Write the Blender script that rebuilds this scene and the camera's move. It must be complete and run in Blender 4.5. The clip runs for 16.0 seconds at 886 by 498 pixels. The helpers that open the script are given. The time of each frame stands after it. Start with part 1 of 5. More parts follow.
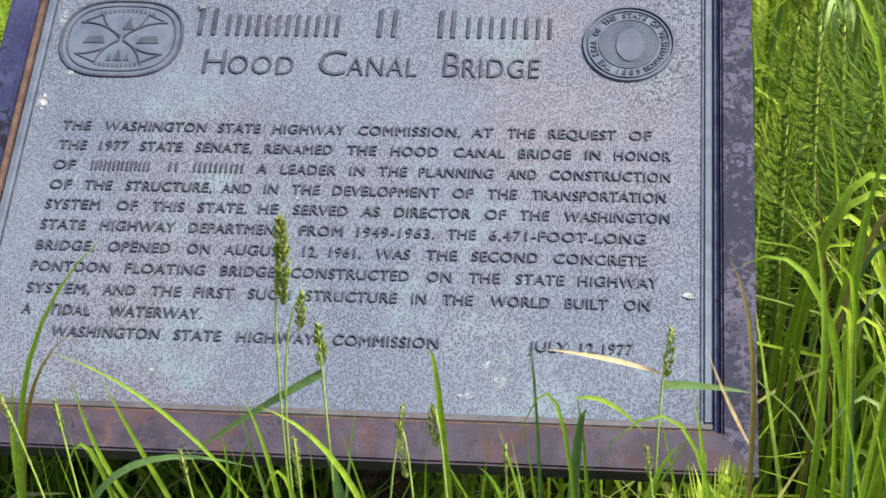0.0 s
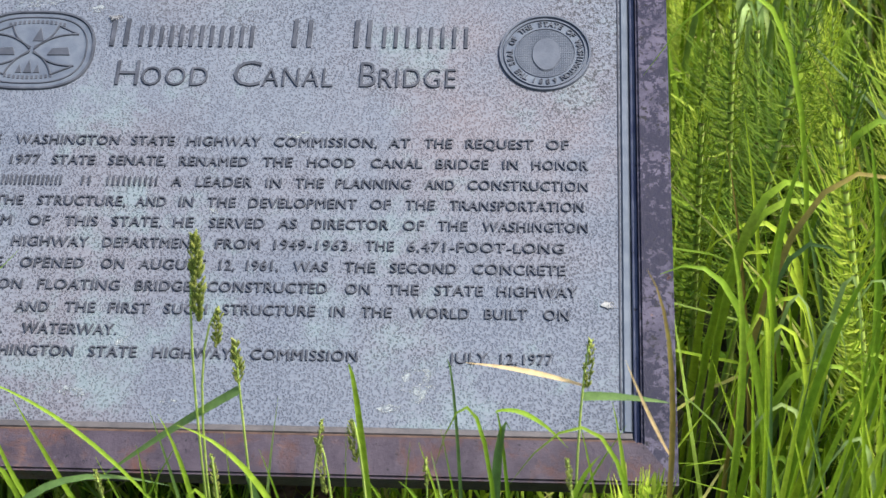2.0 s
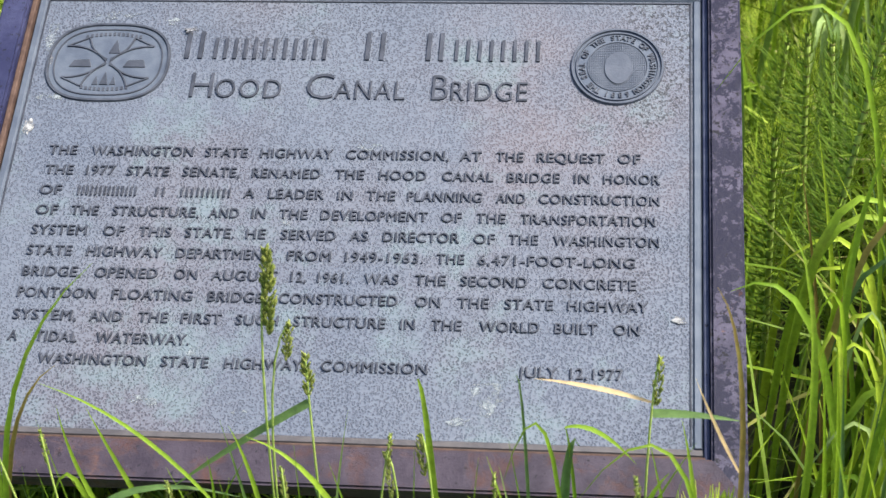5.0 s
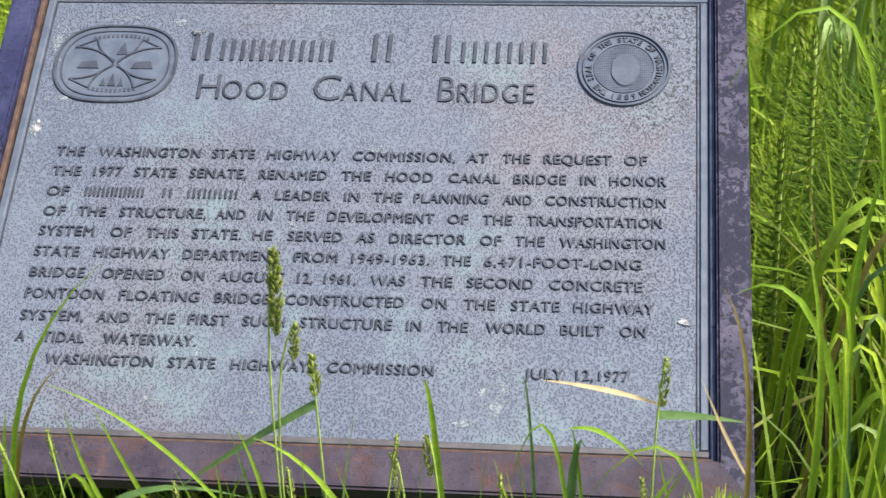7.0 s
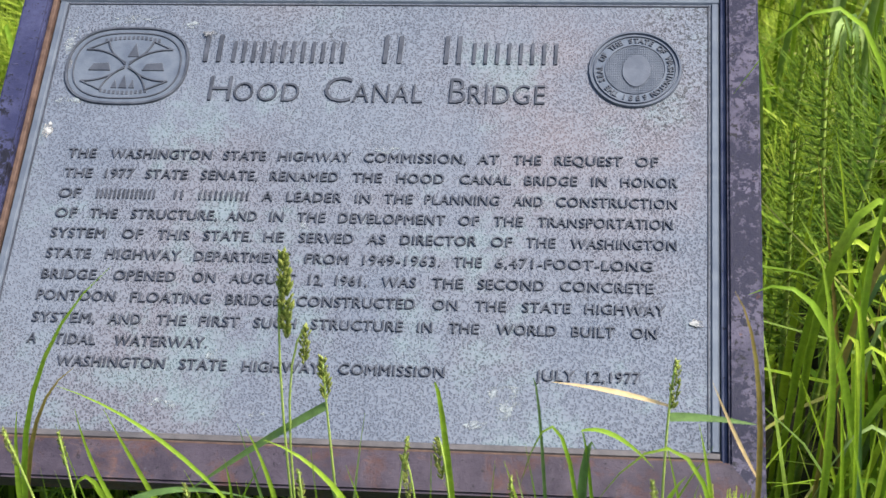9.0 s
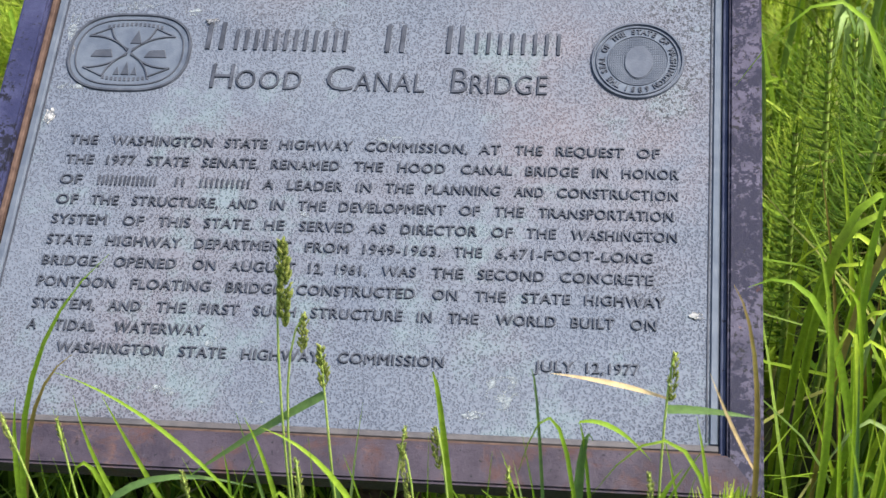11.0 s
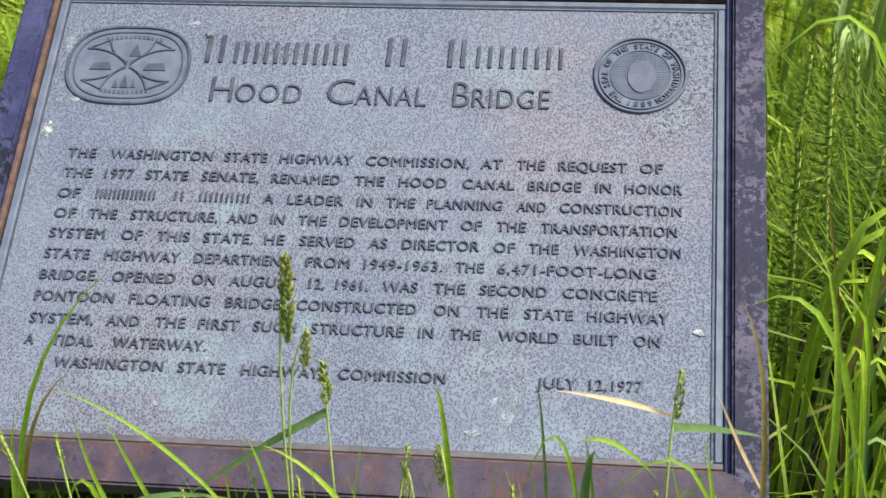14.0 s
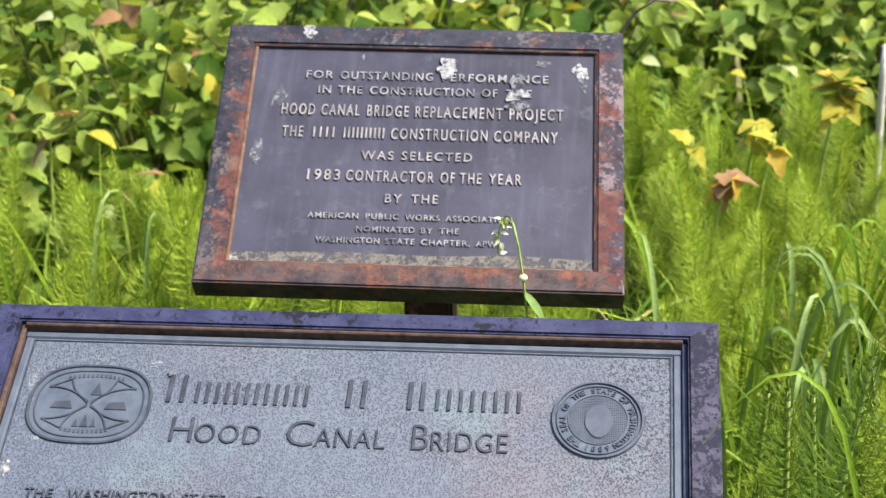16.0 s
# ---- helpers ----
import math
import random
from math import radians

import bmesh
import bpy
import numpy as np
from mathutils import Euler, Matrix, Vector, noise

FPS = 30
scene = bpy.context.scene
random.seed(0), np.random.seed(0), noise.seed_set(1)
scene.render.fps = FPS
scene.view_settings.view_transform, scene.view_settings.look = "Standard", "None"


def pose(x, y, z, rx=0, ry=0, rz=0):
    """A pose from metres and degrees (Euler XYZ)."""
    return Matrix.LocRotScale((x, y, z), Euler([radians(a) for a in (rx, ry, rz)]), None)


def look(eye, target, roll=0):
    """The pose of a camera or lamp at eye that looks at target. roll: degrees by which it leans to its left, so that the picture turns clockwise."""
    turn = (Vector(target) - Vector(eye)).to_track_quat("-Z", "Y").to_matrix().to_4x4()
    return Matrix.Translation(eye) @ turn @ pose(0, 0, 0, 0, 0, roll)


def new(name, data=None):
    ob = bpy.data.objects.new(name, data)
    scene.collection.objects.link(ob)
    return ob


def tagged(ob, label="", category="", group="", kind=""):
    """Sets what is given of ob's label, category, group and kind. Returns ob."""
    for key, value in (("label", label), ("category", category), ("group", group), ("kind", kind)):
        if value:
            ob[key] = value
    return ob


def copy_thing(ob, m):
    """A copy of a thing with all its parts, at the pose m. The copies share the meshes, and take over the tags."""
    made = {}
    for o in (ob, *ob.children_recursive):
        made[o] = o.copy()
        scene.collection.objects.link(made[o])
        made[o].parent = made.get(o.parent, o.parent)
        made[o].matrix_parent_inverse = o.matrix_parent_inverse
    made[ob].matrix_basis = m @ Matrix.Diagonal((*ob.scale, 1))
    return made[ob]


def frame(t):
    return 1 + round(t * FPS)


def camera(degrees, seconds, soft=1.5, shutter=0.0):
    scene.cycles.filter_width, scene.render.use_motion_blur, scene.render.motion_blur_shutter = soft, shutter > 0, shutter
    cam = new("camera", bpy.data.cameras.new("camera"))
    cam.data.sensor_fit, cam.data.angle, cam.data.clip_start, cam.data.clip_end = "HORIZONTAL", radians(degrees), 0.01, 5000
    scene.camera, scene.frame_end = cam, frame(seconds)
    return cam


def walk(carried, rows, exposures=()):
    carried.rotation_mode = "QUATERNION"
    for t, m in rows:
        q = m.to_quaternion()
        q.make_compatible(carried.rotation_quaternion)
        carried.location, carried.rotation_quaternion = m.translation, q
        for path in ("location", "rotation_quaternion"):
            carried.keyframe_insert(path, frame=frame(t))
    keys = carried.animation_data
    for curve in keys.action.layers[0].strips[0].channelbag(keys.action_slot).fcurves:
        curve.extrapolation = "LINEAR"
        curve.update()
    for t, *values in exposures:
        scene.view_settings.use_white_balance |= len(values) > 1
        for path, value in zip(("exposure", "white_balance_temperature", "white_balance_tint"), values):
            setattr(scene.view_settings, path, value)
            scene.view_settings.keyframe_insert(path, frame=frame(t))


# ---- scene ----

# ---------------------------------------------------------------- camera
cam = camera(30.0, 16.0, 1.4)
# held on the bronze; the meadow behind goes soft
cam.data.dof.use_dof = True
cam.data.dof.focus_distance = 1.48
cam.data.dof.aperture_fstop = 13.0
PATH = [
    (0.0, pose(0.2464, -1.2060, 1.3152, 54.409, 2.531, 6.150)),
    (0.5, pose(0.2420, -1.1980, 1.3198, 54.099, 2.387, 5.727)),
    (1.0, pose(0.2437, -1.1930, 1.3187, 54.042, 2.209, 5.309)),
    (1.5, pose(0.2450, -1.1900, 1.3243, 53.894, 1.409, 3.792)),
    (2.0, pose(0.2470, -1.1949, 1.3158, 54.433, 1.448, 3.509)),
    (2.5, pose(0.2488, -1.1879, 1.3284, 54.071, 1.683, 3.531)),
    (3.0, pose(0.2470, -1.1952, 1.3248, 54.553, 1.918, 3.967)),
    (3.5, pose(0.2475, -1.1943, 1.3234, 54.665, 2.086, 4.477)),
    (4.0, pose(0.2462, -1.1919, 1.3171, 54.870, 2.330, 5.264)),
    (4.5, pose(0.2474, -1.1912, 1.3184, 54.824, 2.300, 5.565)),
    (5.0, pose(0.2489, -1.1920, 1.3221, 54.706, 2.550, 5.817)),
    (7.5, pose(0.2492, -1.1946, 1.3234, 54.805, 2.670, 6.211)),
    (8.0, pose(0.2538, -1.1987, 1.3206, 55.067, 2.761, 6.454)),
    (8.5, pose(0.2531, -1.1914, 1.3230, 54.931, 2.907, 6.419)),
    (9.0, pose(0.2516, -1.1920, 1.3242, 54.772, 2.956, 6.402)),
    (11.5, pose(0.2563, -1.1900, 1.3250, 54.361, 2.519, 6.882)),
    (12.0, pose(0.2510, -1.1897, 1.3201, 54.616, 2.343, 6.479)),
    (12.5, pose(0.2518, -1.1959, 1.3223, 54.782, 2.590, 6.526)),
    (13.0, pose(0.2542, -1.1932, 1.3263, 54.515, 2.691, 6.638)),
    (13.5, pose(0.2520, -1.1934, 1.3204, 54.822, 2.536, 6.698)),
    (14.0, pose(0.2451, -1.1811, 1.3202, 54.827, 2.344, 6.680)),
    (14.5, pose(0.2499, -1.1733, 1.3398, 57.488, 2.400, 6.710)),
    (15.0, pose(0.2553, -1.1812, 1.3351, 61.042, 2.274, 6.833)),
    (15.5, pose(0.2640, -1.1716, 1.3455, 64.052, 2.088, 6.703)),
    (16.0, pose(0.2547, -1.1712, 1.3563, 65.286, 1.365, 6.022)),
]
walk(cam, PATH, [(0.0, 1.05)])

# ---------------------------------------------------------------- light
world = bpy.data.worlds.new("sky")
scene.world = world
world.use_nodes = True
wn = world.node_tree.nodes
sky = wn.new("ShaderNodeTexSky")
sky.sky_type = 'NISHITA'
sky.sun_disc = False
sky.sun_elevation = radians(48)
sky.sun_rotation = radians(96)
sky.air_density = 1.0
sky.dust_density = 3.0
sky.ozone_density = 1.0
wn["Background"].inputs["Strength"].default_value = 0.135
world.node_tree.links.new(sky.outputs["Color"], wn["Background"].inputs["Color"])

sun = new("sun", bpy.data.lights.new("sun", 'SUN'))
sun.data.energy = 4.3
sun.data.angle = radians(12)
sun.data.color = (1.0, 0.95, 0.86)
# a hazy sun to the right, high up
sun.matrix_world = look((1.35, -0.15, 2.2), (0, 0, 0))


# ---------------------------------------------------------------- materials
class Mat:
    """A small helper that writes node materials."""

    def __init__(self, name):
        self.m = bpy.data.materials.new(name)
        self.m.use_nodes = True
        self.t = self.m.node_tree
        self.bsdf = self.t.nodes["Principled BSDF"]
        self.out = self.t.nodes["Material Output"]
        self.pos = self.node("ShaderNodeTexCoord").outputs["Object"]

    def node(self, kind, **values):
        n = self.t.nodes.new(kind)
        for k, v in values.items():
            n.inputs[k].default_value = v
        return n

    def link(self, a, b):
        self.t.links.new(a, b)

    def noise(self, scale, detail=4.0, rough=0.55, vec=None, distortion=0.0):
        n = self.node("ShaderNodeTexNoise", Scale=scale, Detail=detail, Roughness=rough, Distortion=distortion)
        self.link(vec or self.pos, n.inputs["Vector"])
        return n.outputs["Fac"]

    def voronoi(self, scale, vec=None):
        n = self.node("ShaderNodeTexVoronoi", Scale=scale)
        self.link(vec or self.pos, n.inputs["Vector"])
        return n.outputs["Distance"]

    def ramp(self, fac, lo, hi, a=(0, 0, 0), b=(1, 1, 1)):
        n = self.node("ShaderNodeValToRGB")
        e = n.color_ramp.elements
        e[0].position, e[1].position = lo, hi
        e[0].color, e[1].color = (*a, 1), (*b, 1)
        self.link(fac, n.inputs["Fac"])
        return n.outputs["Color"]

    def mix(self, fac, a, b, blend='MIX'):
        n = self.node("ShaderNodeMix")
        n.data_type = 'RGBA'
        n.blend_type = blend
        for sock, v in ((n.inputs[0], fac), (n.inputs[6], a), (n.inputs[7], b)):
            if isinstance(v, (int, float)):
                sock.default_value = v
            elif isinstance(v, tuple):
                sock.default_value = (*v, 1)
            else:
                self.link(v, sock)
        return n.outputs[2]

    def math(self, op, a, b):
        n = self.node("ShaderNodeMath")
        n.operation = op
        for sock, v in ((n.inputs[0], a), (n.inputs[1], b)):
            if isinstance(v, (int, float)):
                sock.default_value = v
            else:
                self.link(v, sock)
        return n.outputs[0]

    def spot(self, at, inner, outer):
        """1 at a place, fading to 0 between two distances from it."""
        n = self.node("ShaderNodeVectorMath")
        n.operation = 'DISTANCE'
        self.link(self.pos, n.inputs[0])
        n.inputs[1].default_value = at
        return self.ramp(n.outputs["Value"], inner, outer, (1, 1, 1), (0, 0, 0))

    def set(self, color=None, rough=None, metal=None):
        for key, v in (("Base Color", color), ("Roughness", rough), ("Metallic", metal)):
            if v is None:
                continue
            if isinstance(v, (int, float)):
                self.bsdf.inputs[key].default_value = v
            elif isinstance(v, tuple):
                self.bsdf.inputs[key].default_value = (*v, 1)
            else:
                self.link(v, self.bsdf.inputs[key])
        return self

    def bump(self, height, strength=0.4, distance=0.001):
        n = self.node("ShaderNodeBump", Strength=strength, Distance=distance)
        self.link(height, n.inputs["Height"])
        self.link(n.outputs["Normal"], self.bsdf.inputs["Normal"])
        return self


def bronze_material():
    """Weathered cast bronze, pebbled between the letters, with a pale blue-grey bloom."""
    a = Mat("weathered_bronze")
    stir = a.node("ShaderNodeTexNoise", Scale=240.0, Detail=2.0)
    a.link(a.pos, stir.inputs["Vector"])
    shift = a.node("ShaderNodeVectorMath")
    shift.operation = 'MULTIPLY_ADD'
    a.link(stir.outputs["Color"], shift.inputs[0])
    shift.inputs[1].default_value = (0.0040, 0.0040, 0.0040)
    a.link(a.pos, shift.inputs[2])
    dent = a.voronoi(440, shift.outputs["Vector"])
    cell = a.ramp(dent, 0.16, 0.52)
    fine = a.noise(900, 2.0)
    cloud = a.noise(6, 4.0)
    base = a.mix(a.ramp(cloud, 0.36, 0.64), (0.078, 0.093, 0.127), (0.102, 0.117, 0.149))
    warm = a.ramp(a.noise(4.2, 3.0, 0.5), 0.48, 0.70)
    base = a.mix(a.math('MULTIPLY', warm, 0.6), base, (0.122, 0.107, 0.122))
    rosy = a.math('MULTIPLY', a.math('MAXIMUM', a.spot((0.18, 0.09, 0.56), 0.02, 0.16), a.spot((0.27, 0.03, 0.53), 0.02, 0.14)), a.ramp(a.noise(16, 4.0, 0.6), 0.36, 0.62))
    base = a.mix(a.math('MULTIPLY', rosy, 0.42), base, (0.150, 0.116, 0.120))
    low = a.math('MAXIMUM', a.spot((-0.10, -0.17, 0.43), 0.03, 0.20), a.spot((0.12, -0.17, 0.43), 0.03, 0.20))
    bloom = a.ramp(a.math('ADD', a.math('MULTIPLY', low, 0.07), a.noise(12, 6.0, 0.68)), 0.56, 0.68)
    base = a.mix(a.math('MULTIPLY', bloom, 0.7), base, (0.122, 0.170, 0.186))
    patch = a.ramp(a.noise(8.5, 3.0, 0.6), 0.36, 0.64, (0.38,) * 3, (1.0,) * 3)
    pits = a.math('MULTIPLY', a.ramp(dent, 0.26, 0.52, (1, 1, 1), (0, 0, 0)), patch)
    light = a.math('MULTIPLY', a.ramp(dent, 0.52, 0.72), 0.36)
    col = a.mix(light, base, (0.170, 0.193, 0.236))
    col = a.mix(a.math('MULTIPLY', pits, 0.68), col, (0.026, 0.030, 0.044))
    # dark corroded freckles gather in a few places
    where = a.math('ADD', a.math('MULTIPLY', a.spot((0.285, 0.14, 0.585), 0.02, 0.13), 0.26), a.noise(9.0, 3.0, 0.6))
    freckle = a.math('MULTIPLY', a.ramp(a.noise(290, 2.0, 0.6), 0.54, 0.59), a.ramp(where, 0.58, 0.70))
    col = a.mix(a.math('MULTIPLY', freckle, 0.75), col, (0.022, 0.022, 0.027))
    a.set(col, a.ramp(fine, 0.3, 0.7, (0.50,) * 3, (0.66,) * 3), 0.1)
    a.bsdf.inputs["Specular IOR Level"].default_value = 0.35
    return a.bump(cell, 0.50, 0.0009).m


def letter_material(name, low, high, metal=0.3):
    a = Mat(name)
    n = a.noise(420, 3.0)
    a.set(a.mix(a.ramp(a.noise(60, 4.0), 0.35, 0.7), low, high), 0.5, metal)
    a.bsdf.inputs["Specular IOR Level"].default_value = 0.3
    return a.bump(n, 0.35, 0.0006).m


def painted_steel(name, rust, paint_a=(0.052, 0.056, 0.105), paint_b=(0.125, 0.125, 0.185), rusty=(0.20, 0.072, 0.038), seed=0.0, pitted=0.33, soft=0.07, worn=None, flakes=None):
    """Old blue-black paint that flakes to rust. rust: 0 to 1, how much of it is gone.
    worn: directions (axis, from, to, amount) in which the rust has spread. flakes: (colour, share), darker undercoat laid bare in crisp patches."""
    a = Mat(name)
    mapping = a.node("ShaderNodeMapping")
    mapping.inputs["Location"].default_value = (seed, seed * 1.7, 0.3 * seed)
    a.link(a.pos, mapping.inputs["Vector"])
    v = mapping.outputs["Vector"]
    paint = a.mix(a.ramp(a.noise(26, 6.0, 0.7, v), 0.40, 0.60), paint_a, paint_b)
    chips = a.ramp(a.noise(140, 4.0, 0.65, v), 0.66, 0.72)
    paint = a.mix(a.math('MULTIPLY', chips, 0.35), paint, (0.10, 0.098, 0.125))
    dots = a.ramp(a.noise(190, 4.0, 0.65, v), pitted, pitted + 0.05)
    paint = a.mix(dots, (0.008, 0.008, 0.013), paint)
    if flakes:
        bare = a.math('ADD', a.math('MULTIPLY', a.noise(11, 2.0, 0.5, v), 0.35), a.math('MULTIPLY', a.noise(105, 7.0, 0.74, v, 0.3), 0.65))
        paint = a.mix(a.ramp(bare, 1 - flakes[1], 1.02 - flakes[1]), paint, flakes[0])
    big = a.noise(36, 8.0, 0.76, v, 0.4)
    for axis, start, end, amount in worn or ():
        along = a.node("ShaderNodeVectorMath")
        along.operation = 'DOT_PRODUCT'
        a.link(a.pos, along.inputs[0])
        along.inputs[1].default_value = axis
        span = a.node("ShaderNodeMapRange")
        span.inputs["From Min"].default_value, span.inputs["From Max"].default_value = start, end
        a.link(along.outputs["Value"], span.inputs["Value"])
        big = a.math('ADD', big, a.math('MULTIPLY', span.outputs["Result"], amount))
    edge = 0.70 - 0.38 * rust
    mask = a.ramp(big, edge, edge + soft)
    tone = a.mix(a.ramp(a.noise(75, 5.0, 0.7, v), 0.35, 0.66), rusty, (0.050, 0.028, 0.026))
    tone = a.mix(a.ramp(a.noise(31, 3.0, 0.6, v), 0.52, 0.66), tone, (0.150, 0.085, 0.066))
    col = a.mix(mask, paint, tone)
    rough = a.mix(mask, (0.55, 0.55, 0.55), (0.88, 0.88, 0.88))
    a.set(col, rough, 0.0)
    a.bsdf.inputs["Specular IOR Level"].default_value = 0.22
    height = a.math('ADD', a.math('MULTIPLY', mask, -0.6), a.noise(240, 5.0, 0.7, v))
    return a.bump(height, 0.55, 0.0012).m


def dark_plate_material():
    """A grey-violet painted cast plate, streaked and chalked."""
    a = Mat("grey_violet_plate")
    base = a.mix(a.ramp(a.noise(9, 5.0, 0.6), 0.35, 0.68), (0.020, 0.020, 0.034), (0.046, 0.045, 0.070))
    run = a.node("ShaderNodeMapping")
    run.inputs["Scale"].default_value = (75, 7, 7)
    a.link(a.pos, run.inputs["Vector"])
    streak = a.ramp(a.noise(1.0, 5.0, 0.65, run.outputs["Vector"]), 0.50, 0.72)
    base = a.mix(a.math('MULTIPLY', streak, 0.45), base, (0.075, 0.076, 0.105))
    chalk = a.ramp(a.noise(22, 6.0, 0.75), 0.57, 0.74)
    base = a.mix(a.math('MULTIPLY', chalk, 0.55), base, (0.105, 0.107, 0.135))
    dust = a.ramp(a.noise(500, 2.0), 0.70, 0.76)
    base = a.mix(a.math('MULTIPLY', dust, 0.4), base, (0.22, 0.22, 0.23))
    a.set(base, a.ramp(a.noise(30, 4.0), 0.3, 0.7, (0.50,) * 3, (0.64,) * 3), 0.0)
    a.bsdf.inputs["Specular IOR Level"].default_value = 0.3
    return a.bump(a.noise(300, 4.0), 0.25, 0.0007).m


def leaf_material(name, dark, light, tip=None, island=True, thin=0.45, rough=0.56):
    """Thin foliage: gloss on the face, light through the blade. Tone varies from blade to blade."""
    a = Mat(name)
    if island:
        r = a.node("ShaderNodeNewGeometry").outputs["Random Per Island"]
    else:
        r = a.node("ShaderNodeObjectInfo").outputs["Random"]
    col = a.mix(r, dark, light)
    if tip:
        odd = a.math('FRACT', a.math('MULTIPLY', r, 37.0), 0.0)
        col = a.mix(a.ramp(odd, 0.90, 0.97), col, tip)
    blotch = a.ramp(a.noise(14, 3.0, 0.6), 0.58, 0.80)
    col = a.mix(a.math('MULTIPLY', blotch, 0.35), col, (0.40, 0.40, 0.10))
    vein = a.noise(130, 5.0, 0.7)
    col = a.mix(0.55, col, a.ramp(vein, 0.3, 0.75, (0.45, 0.45, 0.4), (1.35, 1.35, 1.2)), 'MULTIPLY')
    a.set(col, rough, 0.0)
    a.bsdf.inputs["Specular IOR Level"].default_value = 0.2
    tr = a.node("ShaderNodeBsdfTranslucent")
    warm = a.mix(0.5, col, (1.15, 1.05, 0.35), 'MULTIPLY')
    a.link(warm, tr.inputs["Color"])
    mx = a.node("ShaderNodeMixShader")
    mx.inputs[0].default_value = thin
    a.link(a.bsdf.outputs[0], mx.inputs[1])
    a.link(tr.outputs[0], mx.inputs[2])
    a.link(mx.outputs[0], a.out.inputs["Surface"])
    a.bump(a.noise(160, 3.0), 0.25, 0.0008)
    return a.m


def stain_material(name, low, high, cover):
    """A dried splash, thin and broken, that lets the paint show through. cover: 0 to 1."""
    a = Mat(name)
    a.set(a.mix(a.ramp(a.noise(300, 4.0), 0.35, 0.7), low, high), 0.9, 0.0)
    edge = 0.66 - 0.36 * cover
    a.link(a.ramp(a.noise(95, 6.0, 0.72), edge, edge + 0.16), a.bsdf.inputs["Alpha"])
    return a.m


def plain_material(name, low, high, scale=60, rough=0.7):
    a = Mat(name)
    a.set(a.mix(a.ramp(a.noise(scale, 5.0, 0.65), 0.32, 0.68), low, high), rough, 0.0)
    a.bsdf.inputs["Specular IOR Level"].default_value = 0.15
    return a.bump(a.noise(scale * 4, 4.0), 0.4, 0.001).m


BRONZE = bronze_material()
BRONZE_RIM = letter_material("bronze_rim", (0.078, 0.095, 0.128), (0.116, 0.136, 0.170))
TAN_RIM = letter_material("tan_stained_rim", (0.072, 0.068, 0.074), (0.115, 0.106, 0.108))
BRONZE_LETTER = letter_material("bronze_lettering", (0.036, 0.041, 0.054), (0.072, 0.079, 0.100))
BRONZE_BADGE = letter_material("bronze_badge", (0.044, 0.050, 0.066), (0.078, 0.087, 0.108))
BRONZE_RELIEF = letter_material("bronze_relief", (0.064, 0.075, 0.100), (0.098, 0.111, 0.140))
SILVER_LETTER = letter_material("silver_lettering", (0.15, 0.14, 0.14), (0.34, 0.315, 0.31), 0.2)
WORN_LETTER = letter_material("worn_silver_lettering", (0.10, 0.10, 0.11), (0.34, 0.33, 0.33), 0.2)
STEEL_BLUE = painted_steel("blue_black_painted_steel", 0.16, (0.018, 0.020, 0.056), (0.038, 0.041, 0.090), (0.10, 0.042, 0.030), pitted=0.34, flakes=((0.007, 0.007, 0.014), 0.455))
STEEL_SIDE = painted_steel("pitted_blue_steel", 0.20, (0.028, 0.026, 0.048), (0.068, 0.061, 0.094), (0.120, 0.050, 0.030), seed=3.0, pitted=0.40, flakes=((0.010, 0.010, 0.026), 0.515))
STEEL_LIP = painted_steel("worn_blue_steel_lip", 0.12, (0.045, 0.052, 0.098), (0.095, 0.104, 0.155), seed=6.0, pitted=0.30)
STEEL_BROWN = painted_steel("brown_painted_steel", 0.50, (0.027, 0.021, 0.033), (0.048, 0.038, 0.054), (0.086, 0.038, 0.028), seed=5.0, soft=0.20)
TAN_RUST = plain_material("tan_rust_lip", (0.075, 0.040, 0.026), (0.20, 0.125, 0.085), 70, 0.88)
RUST_LIP = plain_material("brown_rust_lip", (0.040, 0.025, 0.021), (0.105, 0.068, 0.054), 90, 0.85)
# the small frame: its own axes, and how far its middle lies along them from the foot of its post
SMALL_X, SMALL_Y = (0.9986, 0.0452, -0.0292), (-0.0217, 0.8351, 0.5497)
SX, SY = -0.0305, 0.3651
STEEL_RUST = painted_steel("rusted_painted_steel", 0.40, (0.011, 0.012, 0.022), (0.036, 0.036, 0.052), (0.140, 0.058, 0.042), seed=8.0, flakes=((0.095, 0.085, 0.090), 0.45))
STEEL_RUST_SIDE = painted_steel("half_rusted_steel", 0.24, (0.011, 0.012, 0.022), (0.040, 0.038, 0.050), (0.135, 0.046, 0.036), seed=11.0,
                                worn=((SMALL_X, SX - 0.232, SX - 0.205, 0.15), (SMALL_Y, SY + 0.10, SY - 0.15, 0.07)), flakes=((0.090, 0.075, 0.070), 0.46))
STEEL_FLAKING = painted_steel("flaking_rusted_steel", 0.26, (0.013, 0.013, 0.024), (0.046, 0.042, 0.056), (0.135, 0.046, 0.040), seed=11.0,
                              worn=((SMALL_X, SX + 0.236, SX + 0.208, 0.11), (SMALL_Y, SY + 0.13, SY - 0.08, 0.12)), flakes=((0.17, 0.125, 0.135), 0.47))
STEEL_HEAVY = painted_steel("heavily_rusted_steel", 0.54, (0.020, 0.015, 0.020), (0.075, 0.056, 0.055), (0.215, 0.085, 0.053), seed=11.0, soft=0.18, worn=((SMALL_Y, SY - 0.180, SY - 0.150, 0.08),))
